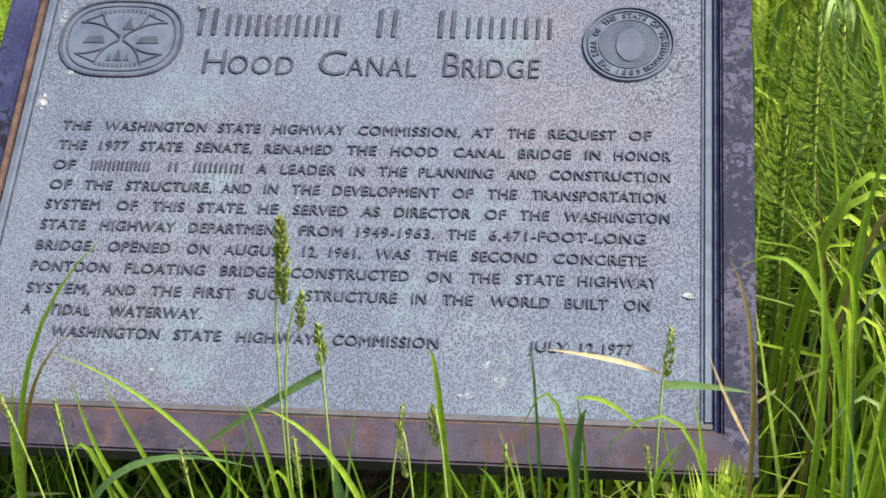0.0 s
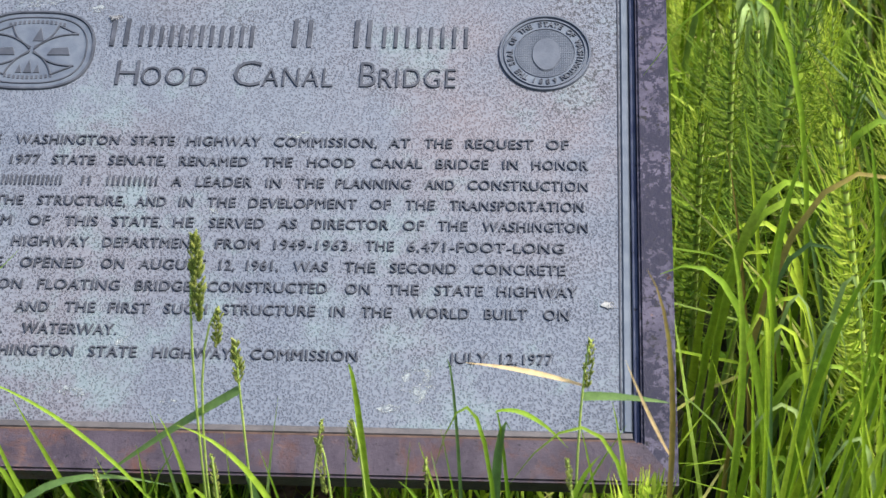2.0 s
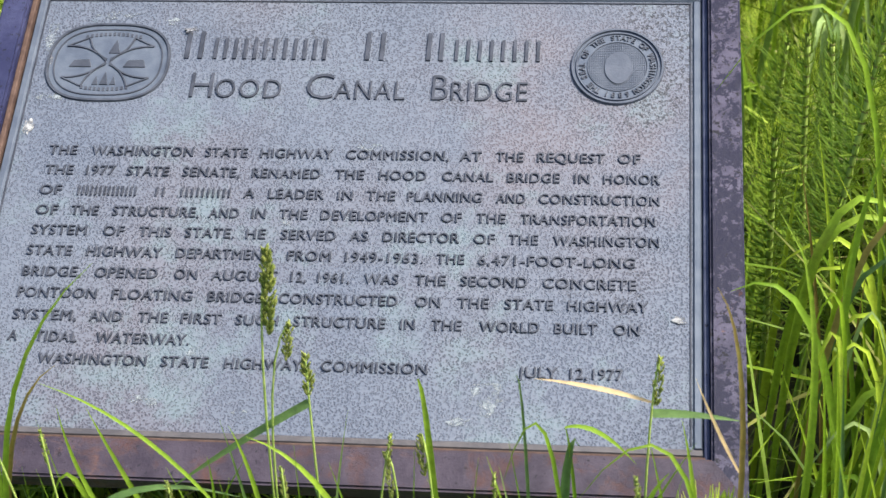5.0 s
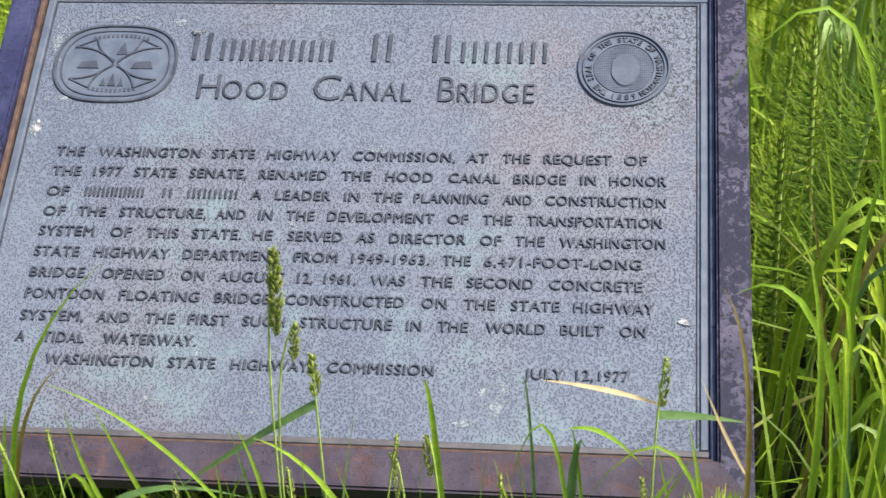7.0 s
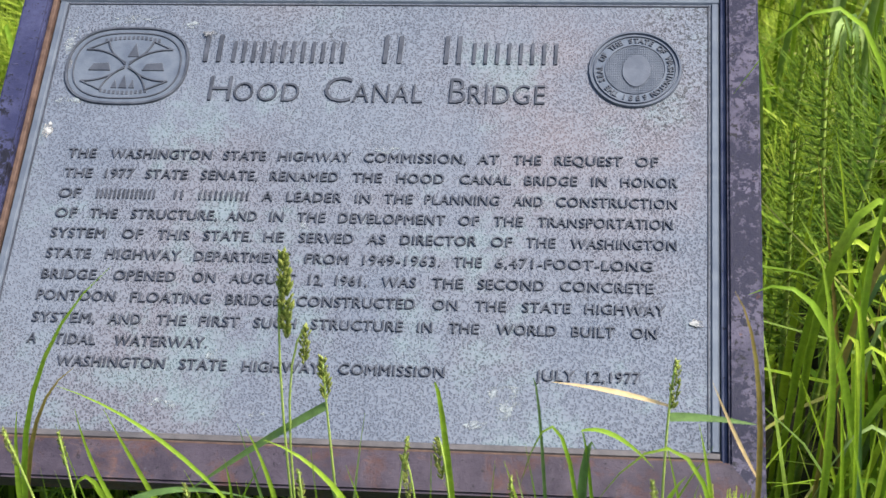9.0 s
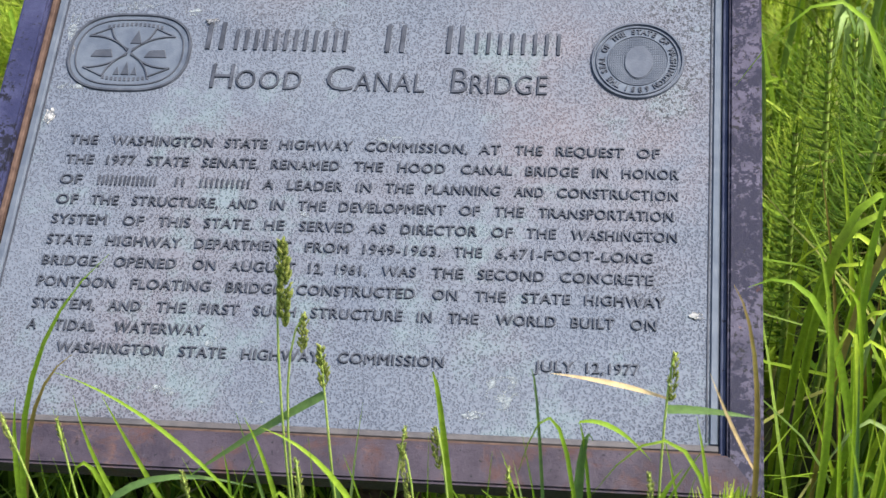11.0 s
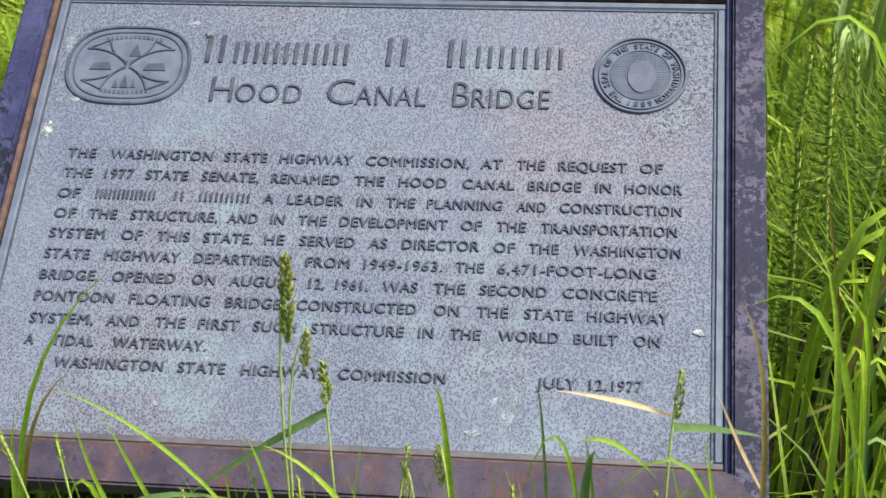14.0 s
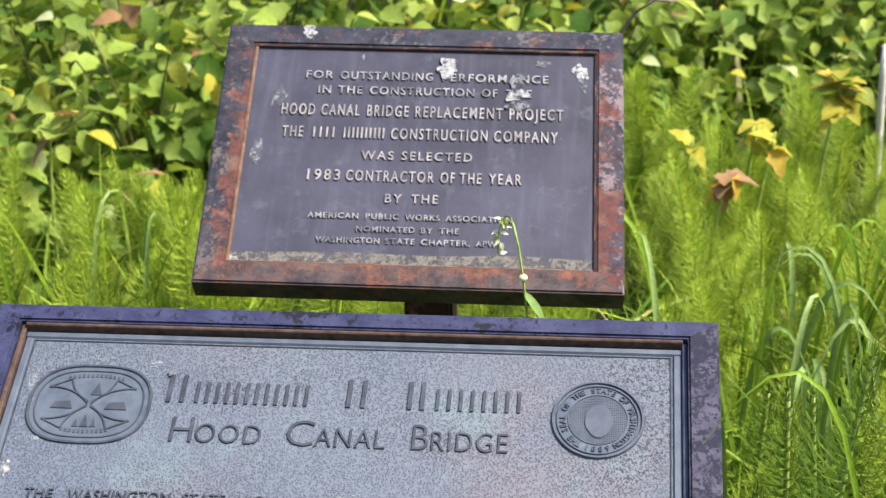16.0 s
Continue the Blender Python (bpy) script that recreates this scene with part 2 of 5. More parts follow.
STEEL_DARK = painted_steel("dark_rusted_steel", 0.75, (0.012, 0.011, 0.013), (0.026, 0.022, 0.022), (0.042, 0.019, 0.013), seed=14.0)
PLATE = dark_plate_material()
CHALK = stain_material("white_chalky_splash", (0.16, 0.165, 0.17), (0.40, 0.40, 0.40), 0.78)
FILM = stain_material("pale_lichen_film", (0.08, 0.085, 0.10), (0.20, 0.205, 0.22), 0.68)
BLOOM = stain_material("pale_blue_bloom", (0.15, 0.175, 0.195), (0.26, 0.29, 0.31), 0.54)
DUST = stain_material("beige_dust", (0.080, 0.074, 0.068), (0.165, 0.150, 0.130), 0.80)
SOIL = plain_material("mossy_dark_soil", (0.012, 0.012, 0.007), (0.028, 0.036, 0.012), 9, 0.95)
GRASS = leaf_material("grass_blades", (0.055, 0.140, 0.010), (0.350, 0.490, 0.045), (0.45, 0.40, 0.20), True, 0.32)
# grass green darkened here, so the tall stand shows shaded gaps between its blades
GRASS_TALL_DARK = leaf_material("darkened_tall_grass_blades", (0.016, 0.052, 0.004), (0.200, 0.310, 0.022), (0.32, 0.30, 0.10), True, 0.22)
GRASS_HERO = leaf_material("near_grass_blades", (0.130, 0.250, 0.018), (0.280, 0.420, 0.040), None, False, 0.35)
# brighter copy of the near blades, tinted to look sunlit against dark gaps
GRASS_LIME = leaf_material("lime_grass_blades", (0.260, 0.410, 0.024), (0.460, 0.590, 0.060), None, False, 0.35)
GRASS_PALE = leaf_material("pale_meadow_blade", (0.17, 0.28, 0.075), (0.32, 0.43, 0.16), None, False, 0.3)
GRASS_BLUE = leaf_material("blue_green_grass_blade", (0.075, 0.150, 0.048), (0.13, 0.22, 0.072), None, False, 0.32)
SEED = leaf_material("green_seed_head", (0.16, 0.22, 0.045), (0.33, 0.36, 0.10), None, True, 0.3, 0.7)
DRY = leaf_material("dry_straw", (0.46, 0.33, 0.17), (0.60, 0.46, 0.27), None, False, 0.25, 0.7)
BROWN = leaf_material("browning_blade", (0.20, 0.15, 0.045), (0.26, 0.21, 0.06), None, False, 0.3, 0.6)
# darker copy of the horsetail green, standing in for shade beside the plaque
HORSETAIL_DARKENED = leaf_material("darkened_horsetail_branches", (0.060, 0.140, 0.011), (0.235, 0.345, 0.038), None, True, 0.18)
HORSETAIL = leaf_material("horsetail_branches", (0.230, 0.365, 0.028), (0.490, 0.580, 0.085), None, True, 0.28)
HORSE_STEM = plain_material("horsetail_stem", (0.20, 0.30, 0.055), (0.36, 0.44, 0.11), 120, 0.6)
NODE_BAND = plain_material("dark_node_sheath", (0.095, 0.095, 0.030), (0.26, 0.28, 0.080), 300, 0.7)
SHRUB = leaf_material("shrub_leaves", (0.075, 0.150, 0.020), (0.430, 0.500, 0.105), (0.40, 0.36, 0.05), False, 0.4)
# leaves inside the bush get a darker green than the outer ones
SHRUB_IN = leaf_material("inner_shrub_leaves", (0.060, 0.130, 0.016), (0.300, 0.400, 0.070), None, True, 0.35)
YELLOW = leaf_material("yellowing_leaves", (0.34, 0.32, 0.030), (0.48, 0.42, 0.06), None, False, 0.35)
GOLD = leaf_material("golden_leaves", (0.46, 0.30, 0.040), (0.58, 0.40, 0.07), None, False, 0.35)
ORANGE = leaf_material("reddish_leaves", (0.26, 0.135, 0.075), (0.38, 0.22, 0.11), None, False, 0.3)
PALE = leaf_material("pale_young_leaves", (0.40, 0.48, 0.18), (0.58, 0.62, 0.36), None, False, 0.4)
CREAM = leaf_material("cream_petals", (0.62, 0.66, 0.45), (0.78, 0.78, 0.62), None, False, 0.3)
TWIG = plain_material("brown_twig", (0.10, 0.075, 0.05), (0.26, 0.22, 0.18), 90, 0.85)
SHRUB_STEM = plain_material("olive_brown_stem", (0.045, 0.045, 0.014), (0.12, 0.11, 0.045), 90, 0.8)
PALE_WOOD = plain_material("pale_weathered_wood", (0.36, 0.33, 0.29), (0.55, 0.52, 0.47), 50, 0.8)

# ---------------------------------------------------------------- mesh helpers
rng = np.random.default_rng(7)


def thing(name, label, category, at=(0, 0, 0), group="", kind=""):
    """An Empty at the base of a thing."""
    ob = new(name)
    ob.empty_display_size = 0.05
    ob.location = at
    return tagged(ob, label, category, group, kind)


def part(name, bm, material, parent=None, label="", smooth=False, at=None):
    """Links a bmesh as one mesh object under a thing or a part; the mesh is given in the world."""
    if at is not None:
        bm.transform(at)
    base = Vector((0, 0, 0))
    up = parent
    while up is not None:
        base += up.location
        up = up.parent
    bmesh.ops.translate(bm, verts=bm.verts, vec=-base)
    bmesh.ops.recalc_face_normals(bm, faces=bm.faces)
    me = bpy.data.meshes.new(name)
    bm.to_mesh(me)
    bm.free()
    me.materials.append(material)
    if smooth:
        me.polygons.foreach_set("use_smooth", [True] * len(me.polygons))
    ob = new(name, me)
    ob.parent = parent
    if label:
        ob["label"] = label
    return ob


def raw(name, verts, faces, material, parent=None, smooth=True):
    """A mesh from arrays of corners and of faces with the same number of corners."""
    verts, faces = np.asarray(verts, np.float32), np.asarray(faces, np.int32)
    me = bpy.data.meshes.new(name)
    k = faces.shape[1]
    me.vertices.add(len(verts))
    me.vertices.foreach_set("co", verts.ravel())
    me.loops.add(faces.size)
    me.loops.foreach_set("vertex_index", faces.ravel())
    me.polygons.add(len(faces))
    me.polygons.foreach_set("loop_start", np.arange(0, faces.size, k, dtype=np.int32))
    me.polygons.foreach_set("use_smooth", np.full(len(faces), smooth))
    me.update(calc_edges=True)
    me.materials.append(material)
    ob = new(name, me)
    ob.parent = parent
    return ob


def prism(outline, low, high, bevel=0.0, segments=2):
    """A flat outline raised from low to high, with its edges rounded."""
    bm = bmesh.new()
    bottom = [bm.verts.new((x, y, low)) for x, y in outline]
    top = [bm.verts.new((x, y, high)) for x, y in outline]
    n = len(outline)
    bm.faces.new(bottom[::-1])
    bm.faces.new(top)
    for i in range(n):
        bm.faces.new((bottom[i], bottom[(i + 1) % n], top[(i + 1) % n], top[i]))
    if bevel:
        bmesh.ops.bevel(bm, geom=list(bm.edges), offset=bevel, segments=segments, affect='EDGES', clamp_overlap=True)
    return bm


def add(bm, other):
    """Puts another bmesh into bm."""
    me = bpy.data.meshes.new("tmp")
    other.to_mesh(me)
    other.free()
    bm.from_mesh(me)
    bpy.data.meshes.remove(me)
    return bm


def rect(x0, y0, x1, y1):
    return [(x0, y0), (x1, y0), (x1, y1), (x0, y1)]


def ridge(points, width, height, closed=False, low=0.0):
    """A raised line with a flat top and sloping sides along points in the plate's plane."""
    bm = bmesh.new()
    p = [Vector(q) for q in points]
    n = len(p)
    rings = []
    for i in range(n):
        a, b = (p[i - 1], p[(i + 1) % n]) if closed else (p[max(i - 1, 0)], p[min(i + 1, n - 1)])
        d = (b - a).normalized()
        s = Vector((-d.y, d.x))
        ring = []
        for k, z in ((-0.5, low), (-0.28, height), (0.28, height), (0.5, low)):
            q = p[i] + s * width * k
            ring.append(bm.verts.new((q.x, q.y, z)))
        rings.append(ring)
    for i in range(n if closed else n - 1):
        a, b = rings[i], rings[(i + 1) % n]
        for k in range(3):
            bm.faces.new((a[k], b[k], b[k + 1], a[k + 1]))
    if not closed:
        bm.faces.new(rings[0])
        bm.faces.new(rings[-1][::-1])
    return bm


def tube(points, radii, sides=6):
    """A round stem along points, tapering by radii."""
    bm = bmesh.new()
    rings = []
    p = [Vector(q) for q in points]
    for i, q in enumerate(p):
        d = (p[min(i + 1, len(p) - 1)] - p[max(i - 1, 0)]).normalized()
        u = d.orthogonal().normalized()
        v = d.cross(u)
        rings.append([bm.verts.new(q + radii[i] * (math.cos(2 * math.pi * k / sides) * u + math.sin(2 * math.pi * k / sides) * v)) for k in range(sides)])
    for a, b in zip(rings, rings[1:]):
        for k in range(sides):
            bm.faces.new((a[k], a[(k + 1) % sides], b[(k + 1) % sides], b[k]))
    bm.faces.new(rings[0][::-1])
    bm.faces.new(rings[-1])
    return bm


GLYPHS = {}


def split(co, faces):
    """Parts a word into its letters: pieces that hang together or stand over one another."""
    root = list(range(len(co)))

    def find(i):
        while root[i] != i:
            root[i] = root[root[i]]
            i = root[i]
        return i

    for f in faces:
        for i in f[1:]:
            root[find(i)] = find(f[0])
    groups = {}
    for f in faces:
        groups.setdefault(find(f[0]), []).append(f)
    spans = []
    for g in groups.values():
        xs = co[sorted({i for f in g for i in f}), 0]
        spans.append([xs.min(), xs.max(), list(g)])
    spans.sort(key=lambda a: (a[0], -a[1]))
    letters = []
    for lo, hi, g in spans:
        for o in letters:
            over = min(hi, o[1]) - max(lo, o[0])
            if over > 0.6 * min(hi - lo, o[1] - o[0]):
                o[0], o[1] = min(lo, o[0]), max(hi, o[1])
                o[2] += g
                break
        else:
            letters.append([lo, hi, g])
    return co, [o[2] for o in letters]


def lettering(text, bold=0.0, space=1.08):
    """The flat outline of a word in the built-in font, as corners and faces, one unit high capitals."""
    key = (text, bold, space)
    if key not in GLYPHS:
        cu = bpy.data.curves.new("word", 'FONT')
        cu.body = text
        cu.size = 1.0
        cu.resolution_u = 3
        cu.extrude = 0.05
        cu.space_character = space
        cu.offset = bold
        ob = new("word", cu)
        bpy.context.view_layer.update()
        me = bpy.data.meshes.new_from_object(ob)
        co = np.empty(len(me.vertices) * 3, np.float32)
        me.vertices.foreach_get("co", co)
        GLYPHS[key] = split(co.reshape(-1, 3).copy(), [tuple(f.vertices) for f in me.polygons])
        bpy.data.objects.remove(ob)
        bpy.data.meshes.remove(me)
    return GLYPHS[key]


CAP = float(np.ptp(lettering("H")[0][:, 1]))


def word(text, x0, x1, y, cap, height, owner, at, mat, bold=0.0, space=1.08):
    """Raised letters of a word from x0 to x1 on the baseline y. A # and a number stand for plain bars."""
    if text[0] == "#":
        n = 2 * int(text[1:])
        step = (x1 - x0) / n
        for i in range(n):
            x = x0 + (i + 0.5) * step
            half = min(0.062 * cap, 0.27 * step)
            part("bar", prism(rect(x - half, y, x + half, y + cap), -0.0004, height), mat, owner, at=at)
        return
    co, letters = lettering(text, bold, space)
    lo, hi = co[:, 0].min(), co[:, 0].max()
    for faces in letters:
        bm = bmesh.new()
        vs = {}
        for i in sorted({i for f in faces for i in f}):
            x, yy, z = co[i]
            vs[i] = bm.verts.new((x0 + (x - lo) / (hi - lo) * (x1 - x0), y + yy / CAP * cap, height if z > 0 else -0.0005))
        for f in faces:
            try:
                bm.faces.new([vs[i] for i in f])
            except ValueError:
                pass
        part("letter", bm, mat, owner, at=at)


# ---------------------------------------------------------------- the ground
def ground_height(x, y):
    return 0.03 * math.sin(1.7 * x + 0.6) * math.cos(1.3 * y) + max(0.0, y - 1.4) * 0.05 * (1 if y < 8 else 0) + (0.33 if y >= 8 else 0)


def build_ground():
    steps = [-300, -120, -50, -20, -10] + [-6 + 0.3 * i for i in range(41)] + [10, 20, 50, 120, 300]
    bm = bmesh.new()
    grid = [[bm.verts.new((x, y, ground_height(x, y) + 0.012 * noise.noise(Vector((x * 3, y * 3, 0))))) for x in steps] for y in steps]
    for j in range(len(steps) - 1):
        for i in range(len(steps) - 1):
            bm.faces.new((grid[j][i], grid[j][i + 1], grid[j + 1][i + 1], grid[j + 1][i]))
    ob = part("ground", bm, SOIL, smooth=True)
    tagged(ob, "dark damp soil under tall grass and weeds", "ground", kind="structure")


build_ground()

# ---------------------------------------------------------------- the larger sign
TILT = 25.0
SIGN = pose(0, 0, 0.52, TILT, 0, 0)


def frame_bars(at, owner, x0, x1, y0, y1, ix0, ix1, iy0, iy1, low, high, mats, labels):
    """Four mitred steel bars of a sign's frame."""
    shapes = (
        ("top_bar", [(x0, y1), (ix0, iy1), (ix1, iy1), (x1, y1)]),
        ("bottom_bar", [(x0, y0), (x1, y0), (ix1, iy0), (ix0, iy0)]),
        ("side_bar", [(x0, y0), (ix0, iy0), (ix0, iy1), (x0, y1)]),
        ("side_bar", [(x1, y0), (x1, y1), (ix1, iy1), (ix1, iy0)]),
    )
    for (name, outline), m, label in zip(shapes, mats, labels):
        bar = prism(outline, low, high)
        along = Vector((0, 1, 0)) if name == "side_bar" else Vector((1, 0, 0))
        long_edges = [e for e in bar.edges if abs((e.verts[0].co - e.verts[1].co).normalized().dot(along)) > 0.99]
        bmesh.ops.bevel(bar, geom=long_edges, offset=0.0022, segments=2, affect='EDGES', clamp_overlap=True)
        part(name, bar, m, owner, label, at=at)


def octagon_ring(cx, cy, rx, ry, n=48, power=2.9):
    pts = []
    for i in range(n):
        t = 2 * math.pi * i / n
        c, s = math.cos(t), math.sin(t)
        pts.append((cx + rx * math.copysign(abs(c) ** (2 / power), c), cy + ry * math.copysign(abs(s) ** (2 / (power - 0.5)), s)))
    return pts


def circle(cx, cy, r, n=48):
    return [(cx + r * math.cos(2 * math.pi * i / n), cy + r * math.sin(2 * math.pi * i / n)) for i in range(n)]


def arc(x0, y0, x1, y1, bow, n=9):
    """A bowed line between two points."""
    a, b = Vector((x0, y0)), Vector((x1, y1))
    d = b - a
    s = Vector((-d.y, d.x))
    return [tuple(a + d * t + s * bow * 4 * t * (1 - t)) for t in [i / (n - 1) for i in range(n)]]


big_sign = thing("memorial_sign", "tilted steel-framed bronze memorial plaque on a post in tall grass", "sign", (0, 0.02, 0))
frame_bars(SIGN, big_sign, -0.3475, 0.3500, -0.2704, 0.2573, -0.3215, 0.3215, -0.2350, 0.2370, -0.0115, 0.0120,
           (STEEL_BLUE, STEEL_BROWN, STEEL_BLUE, STEEL_SIDE),
           ("dark blue painted steel bar", "brown, rust-stained steel bar", "dark blue painted steel bar", "pitted blue-grey steel bar"))
part("backing_pan", prism(rect(-0.335, -0.250, 0.335, 0.248), -0.0105, -0.0072, 0.0005, 1), STEEL_DARK, big_sign, "rusty steel backing", at=SIGN)
for x0, y0, x1, y1, top in ((-0.3213, -0.2348, -0.3165, 0.2368, 0.0055), (0.3162, -0.2348, 0.3213, 0.2368, 0.004),
                            (-0.3170, 0.2330, 0.3170, 0.2368, 0.0095), (-0.3170, -0.2348, 0.3170, -0.2312, 0.006)):
    part("inner_lip", prism(rect(x0, y0, x1, y1), -0.007, top, 0.001, 1), STEEL_LIP if x0 > 0 else RUST_LIP, big_sign, at=SIGN)
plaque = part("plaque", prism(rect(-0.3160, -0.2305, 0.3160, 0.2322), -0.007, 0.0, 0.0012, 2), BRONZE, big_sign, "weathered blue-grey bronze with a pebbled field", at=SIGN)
for name, ends in (("rim_strip", ((-0.3115, -0.2224), (-0.3115, 0.2227))), ("rim_strip", ((0.3115, 0.2227), (0.3115, -0.2224))), ("rim_strip", ((-0.3150, 0.2270), (0.3150, 0.2270)))):
    part(name, ridge(ends, 0.0085, 0.0022, False, -0.0004), BRONZE_RIM, plaque, "smooth pale bronze rim", at=SIGN)
part("rim_strip", ridge(((-0.3150, -0.2262), (0.3150, -0.2262)), 0.0075, 0.0018, False, -0.0004), TAN_RIM, plaque, "tan stained bronze rim", at=SIGN)
for ends in (((-0.3060, -0.2200), (-0.3060, 0.2218)), ((0.3060, 0.2218), (0.3060, -0.2200)), ((-0.3068, 0.2210), (0.3068, 0.2210))):
    part("border_line", ridge(ends, 0.0016, 0.0012, False, -0.0004), BRONZE_LETTER, plaque, at=SIGN)


def inscription(y, cap, words, owner=plaque, at=SIGN, mat=BRONZE_LETTER, height=0.0019, bold=0.0, space=1.08):
    """One raised line of lettering."""
    for text, x0, x1 in words:
        word(text, x0, x1, y, cap, height, owner, at, mat, bold, space)


for n_bars, x0, x1, cap in (("#1", -0.1675, -0.142, 0.0310), ("#6", -0.139, -0.026, 0.0235), ("#1", 0.0026, 0.030, 0.0310),
                            ("#1", 0.0608, 0.084, 0.0310), ("#4", 0.087, 0.1731, 0.0235)):
    word(n_bars, x0, x1, 0.1535, cap, 0.0018, plaque, SIGN, BRONZE_LETTER)
for text, x0, x1, cap in (("H", -0.152, -0.1315, 0.0278), ("OOD", -0.1285, -0.0669, 0.0208), ("C", -0.0432, -0.0185, 0.0278),
                          ("ANAL", -0.0165, 0.0482, 0.0208), ("B", 0.073, 0.0875, 0.0278), ("RIDGE", 0.0905, 0.1598, 0.0208)):
    word(text, x0, x1, 0.1093, cap, 0.0018, plaque, SIGN, BRONZE_LETTER, -0.012)
inscription(0.0448, 0.0095, [("THE", -0.2729, -0.2467), ("WASHINGTON", -0.2328, -0.1387), ("STATE", -0.1272, -0.0886), ("HIGHWAY", -0.0766, -0.0110), ("COMMISSION,", 0.0013, 0.0934), ("AT", 0.1035, 0.1226), ("THE", 0.1357, 0.1597), ("REQUEST", 0.1722, 0.2312), ("OF", 0.2431, 0.2623)])
inscription(0.0236, 0.0095, [("THE", -0.2724, -0.2464), ("1977", -0.2342, -0.2078), ("STATE", -0.1962, -0.1579), ("SENATE,", -0.1449, -0.0930), ("RENAMED", -0.0816, -0.0200), ("THE", -0.0067, 0.0193), ("HOOD", 0.0330, 0.0749), ("CANAL", 0.0894, 0.1344), ("BRIDGE", 0.1469, 0.1924), ("IN", 0.2053, 0.2185), ("HONOR", 0.2308, 0.2796)])
inscription(0.0022, 0.0095, [("OF", -0.2735, -0.2534), ("#7", -0.2397, -0.1831), ("#1", -0.1691, -0.1566), ("#5", -0.1452, -0.0972), ("A", -0.0864, -0.0767), ("LEADER", -0.0639, -0.0145), ("IN", -0.0019, 0.0113), ("THE", 0.0239, 0.0490), ("PLANNING", 0.0601, 0.1253), ("AND", 0.1382, 0.1633), ("CONSTRUCTION", 0.1756, 0.2794)])
inscription(-0.0186, 0.0095, [("OF", -0.2725, -0.2530), ("THE", -0.2405, -0.2154), ("STRUCTURE,", -0.2024, -0.1240), ("AND", -0.1148, -0.0882), ("IN", -0.0765, -0.0643), ("THE", -0.0516, -0.0268), ("DEVELOPMENT", -0.0147, 0.0792), ("OF", 0.0916, 0.1089), ("THE", 0.1222, 0.1472), ("TRANSPORTATION", 0.1605, 0.2757)])
inscription(-0.0392, 0.0095, [("SYSTEM", -0.2725, -0.2226), ("OF", -0.2071, -0.1885), ("THIS", -0.1746, -0.1459), ("STATE.", -0.1331, -0.0894), ("HE", -0.0788, -0.0616), ("SERVED", -0.0475, 0.0006), ("AS", 0.0130, 0.0289), ("DIRECTOR", 0.0423, 0.1083), ("OF", 0.1211, 0.1391), ("THE", 0.1513, 0.1765), ("WASHINGTON", 0.1896, 0.2793)])
inscription(-0.0600, 0.0095, [("STATE", -0.2724, -0.2321), ("HIGHWAY", -0.2182, -0.1508), ("DEPARTMENT", -0.1381, -0.0530), ("FROM", -0.0395, -0.0017), ("1949-1963.", 0.0112, 0.0786), ("THE", 0.0903, 0.1142), ("6,471-FOOT-LONG", 0.1263, 0.2591)])
inscription(-0.0810, 0.0095, [("BRIDGE,", -0.2723, -0.2200), ("OPENED", -0.2072, -0.1514), ("ON", -0.1363, -0.1162), ("AUGUST", -0.1037, -0.0463), ("12,", -0.0340, -0.0211), ("1961,", -0.0107, 0.0168), ("WAS", 0.0296, 0.0593), ("THE", 0.0735, 0.0996), ("SECOND", 0.1127, 0.1689), ("CONCRETE", 0.1827, 0.2604)])
inscription(-0.1019, 0.0095, [("PONTOON", -0.2726, -0.2024), ("FLOATING", -0.1882, -0.1175), ("BRIDGE", -0.1036, -0.0560), ("CONSTRUCTED", -0.0417, 0.0602), ("ON", 0.0757, 0.0964), ("THE", 0.1117, 0.1376), ("STATE", 0.1514, 0.1917), ("HIGHWAY", 0.2040, 0.2706)])
inscription(-0.1235, 0.0095, [("SYSTEM,", -0.2722, -0.2160), ("AND", -0.2040, -0.1759), ("THE", -0.1614, -0.1356), ("FIRST", -0.1237, -0.0891), ("SUCH", -0.0763, -0.0400), ("STRUCTURE", -0.0264, 0.0516), ("IN", 0.0645, 0.0765), ("THE", 0.0908, 0.1161), ("WORLD", 0.1313, 0.1809), ("BUILT", 0.1940, 0.2291), ("ON", 0.2430, 0.2639)])
inscription(-0.1441, 0.0095, [("A", -0.2724, -0.2644), ("TIDAL", -0.2483, -0.2117), ("WATERWAY.", -0.1952, -0.1141)])
inscription(-0.1646, 0.0095, [("WASHINGTON", -0.2422, -0.1477), ("STATE", -0.1349, -0.0944), ("HIGHWAY", -0.0803, -0.0147), ("COMMISSION", 0.0015, 0.0903), ("JULY", 0.1656, 0.1975), ("12,", 0.2081, 0.2220), ("1977", 0.2266, 0.2509)])


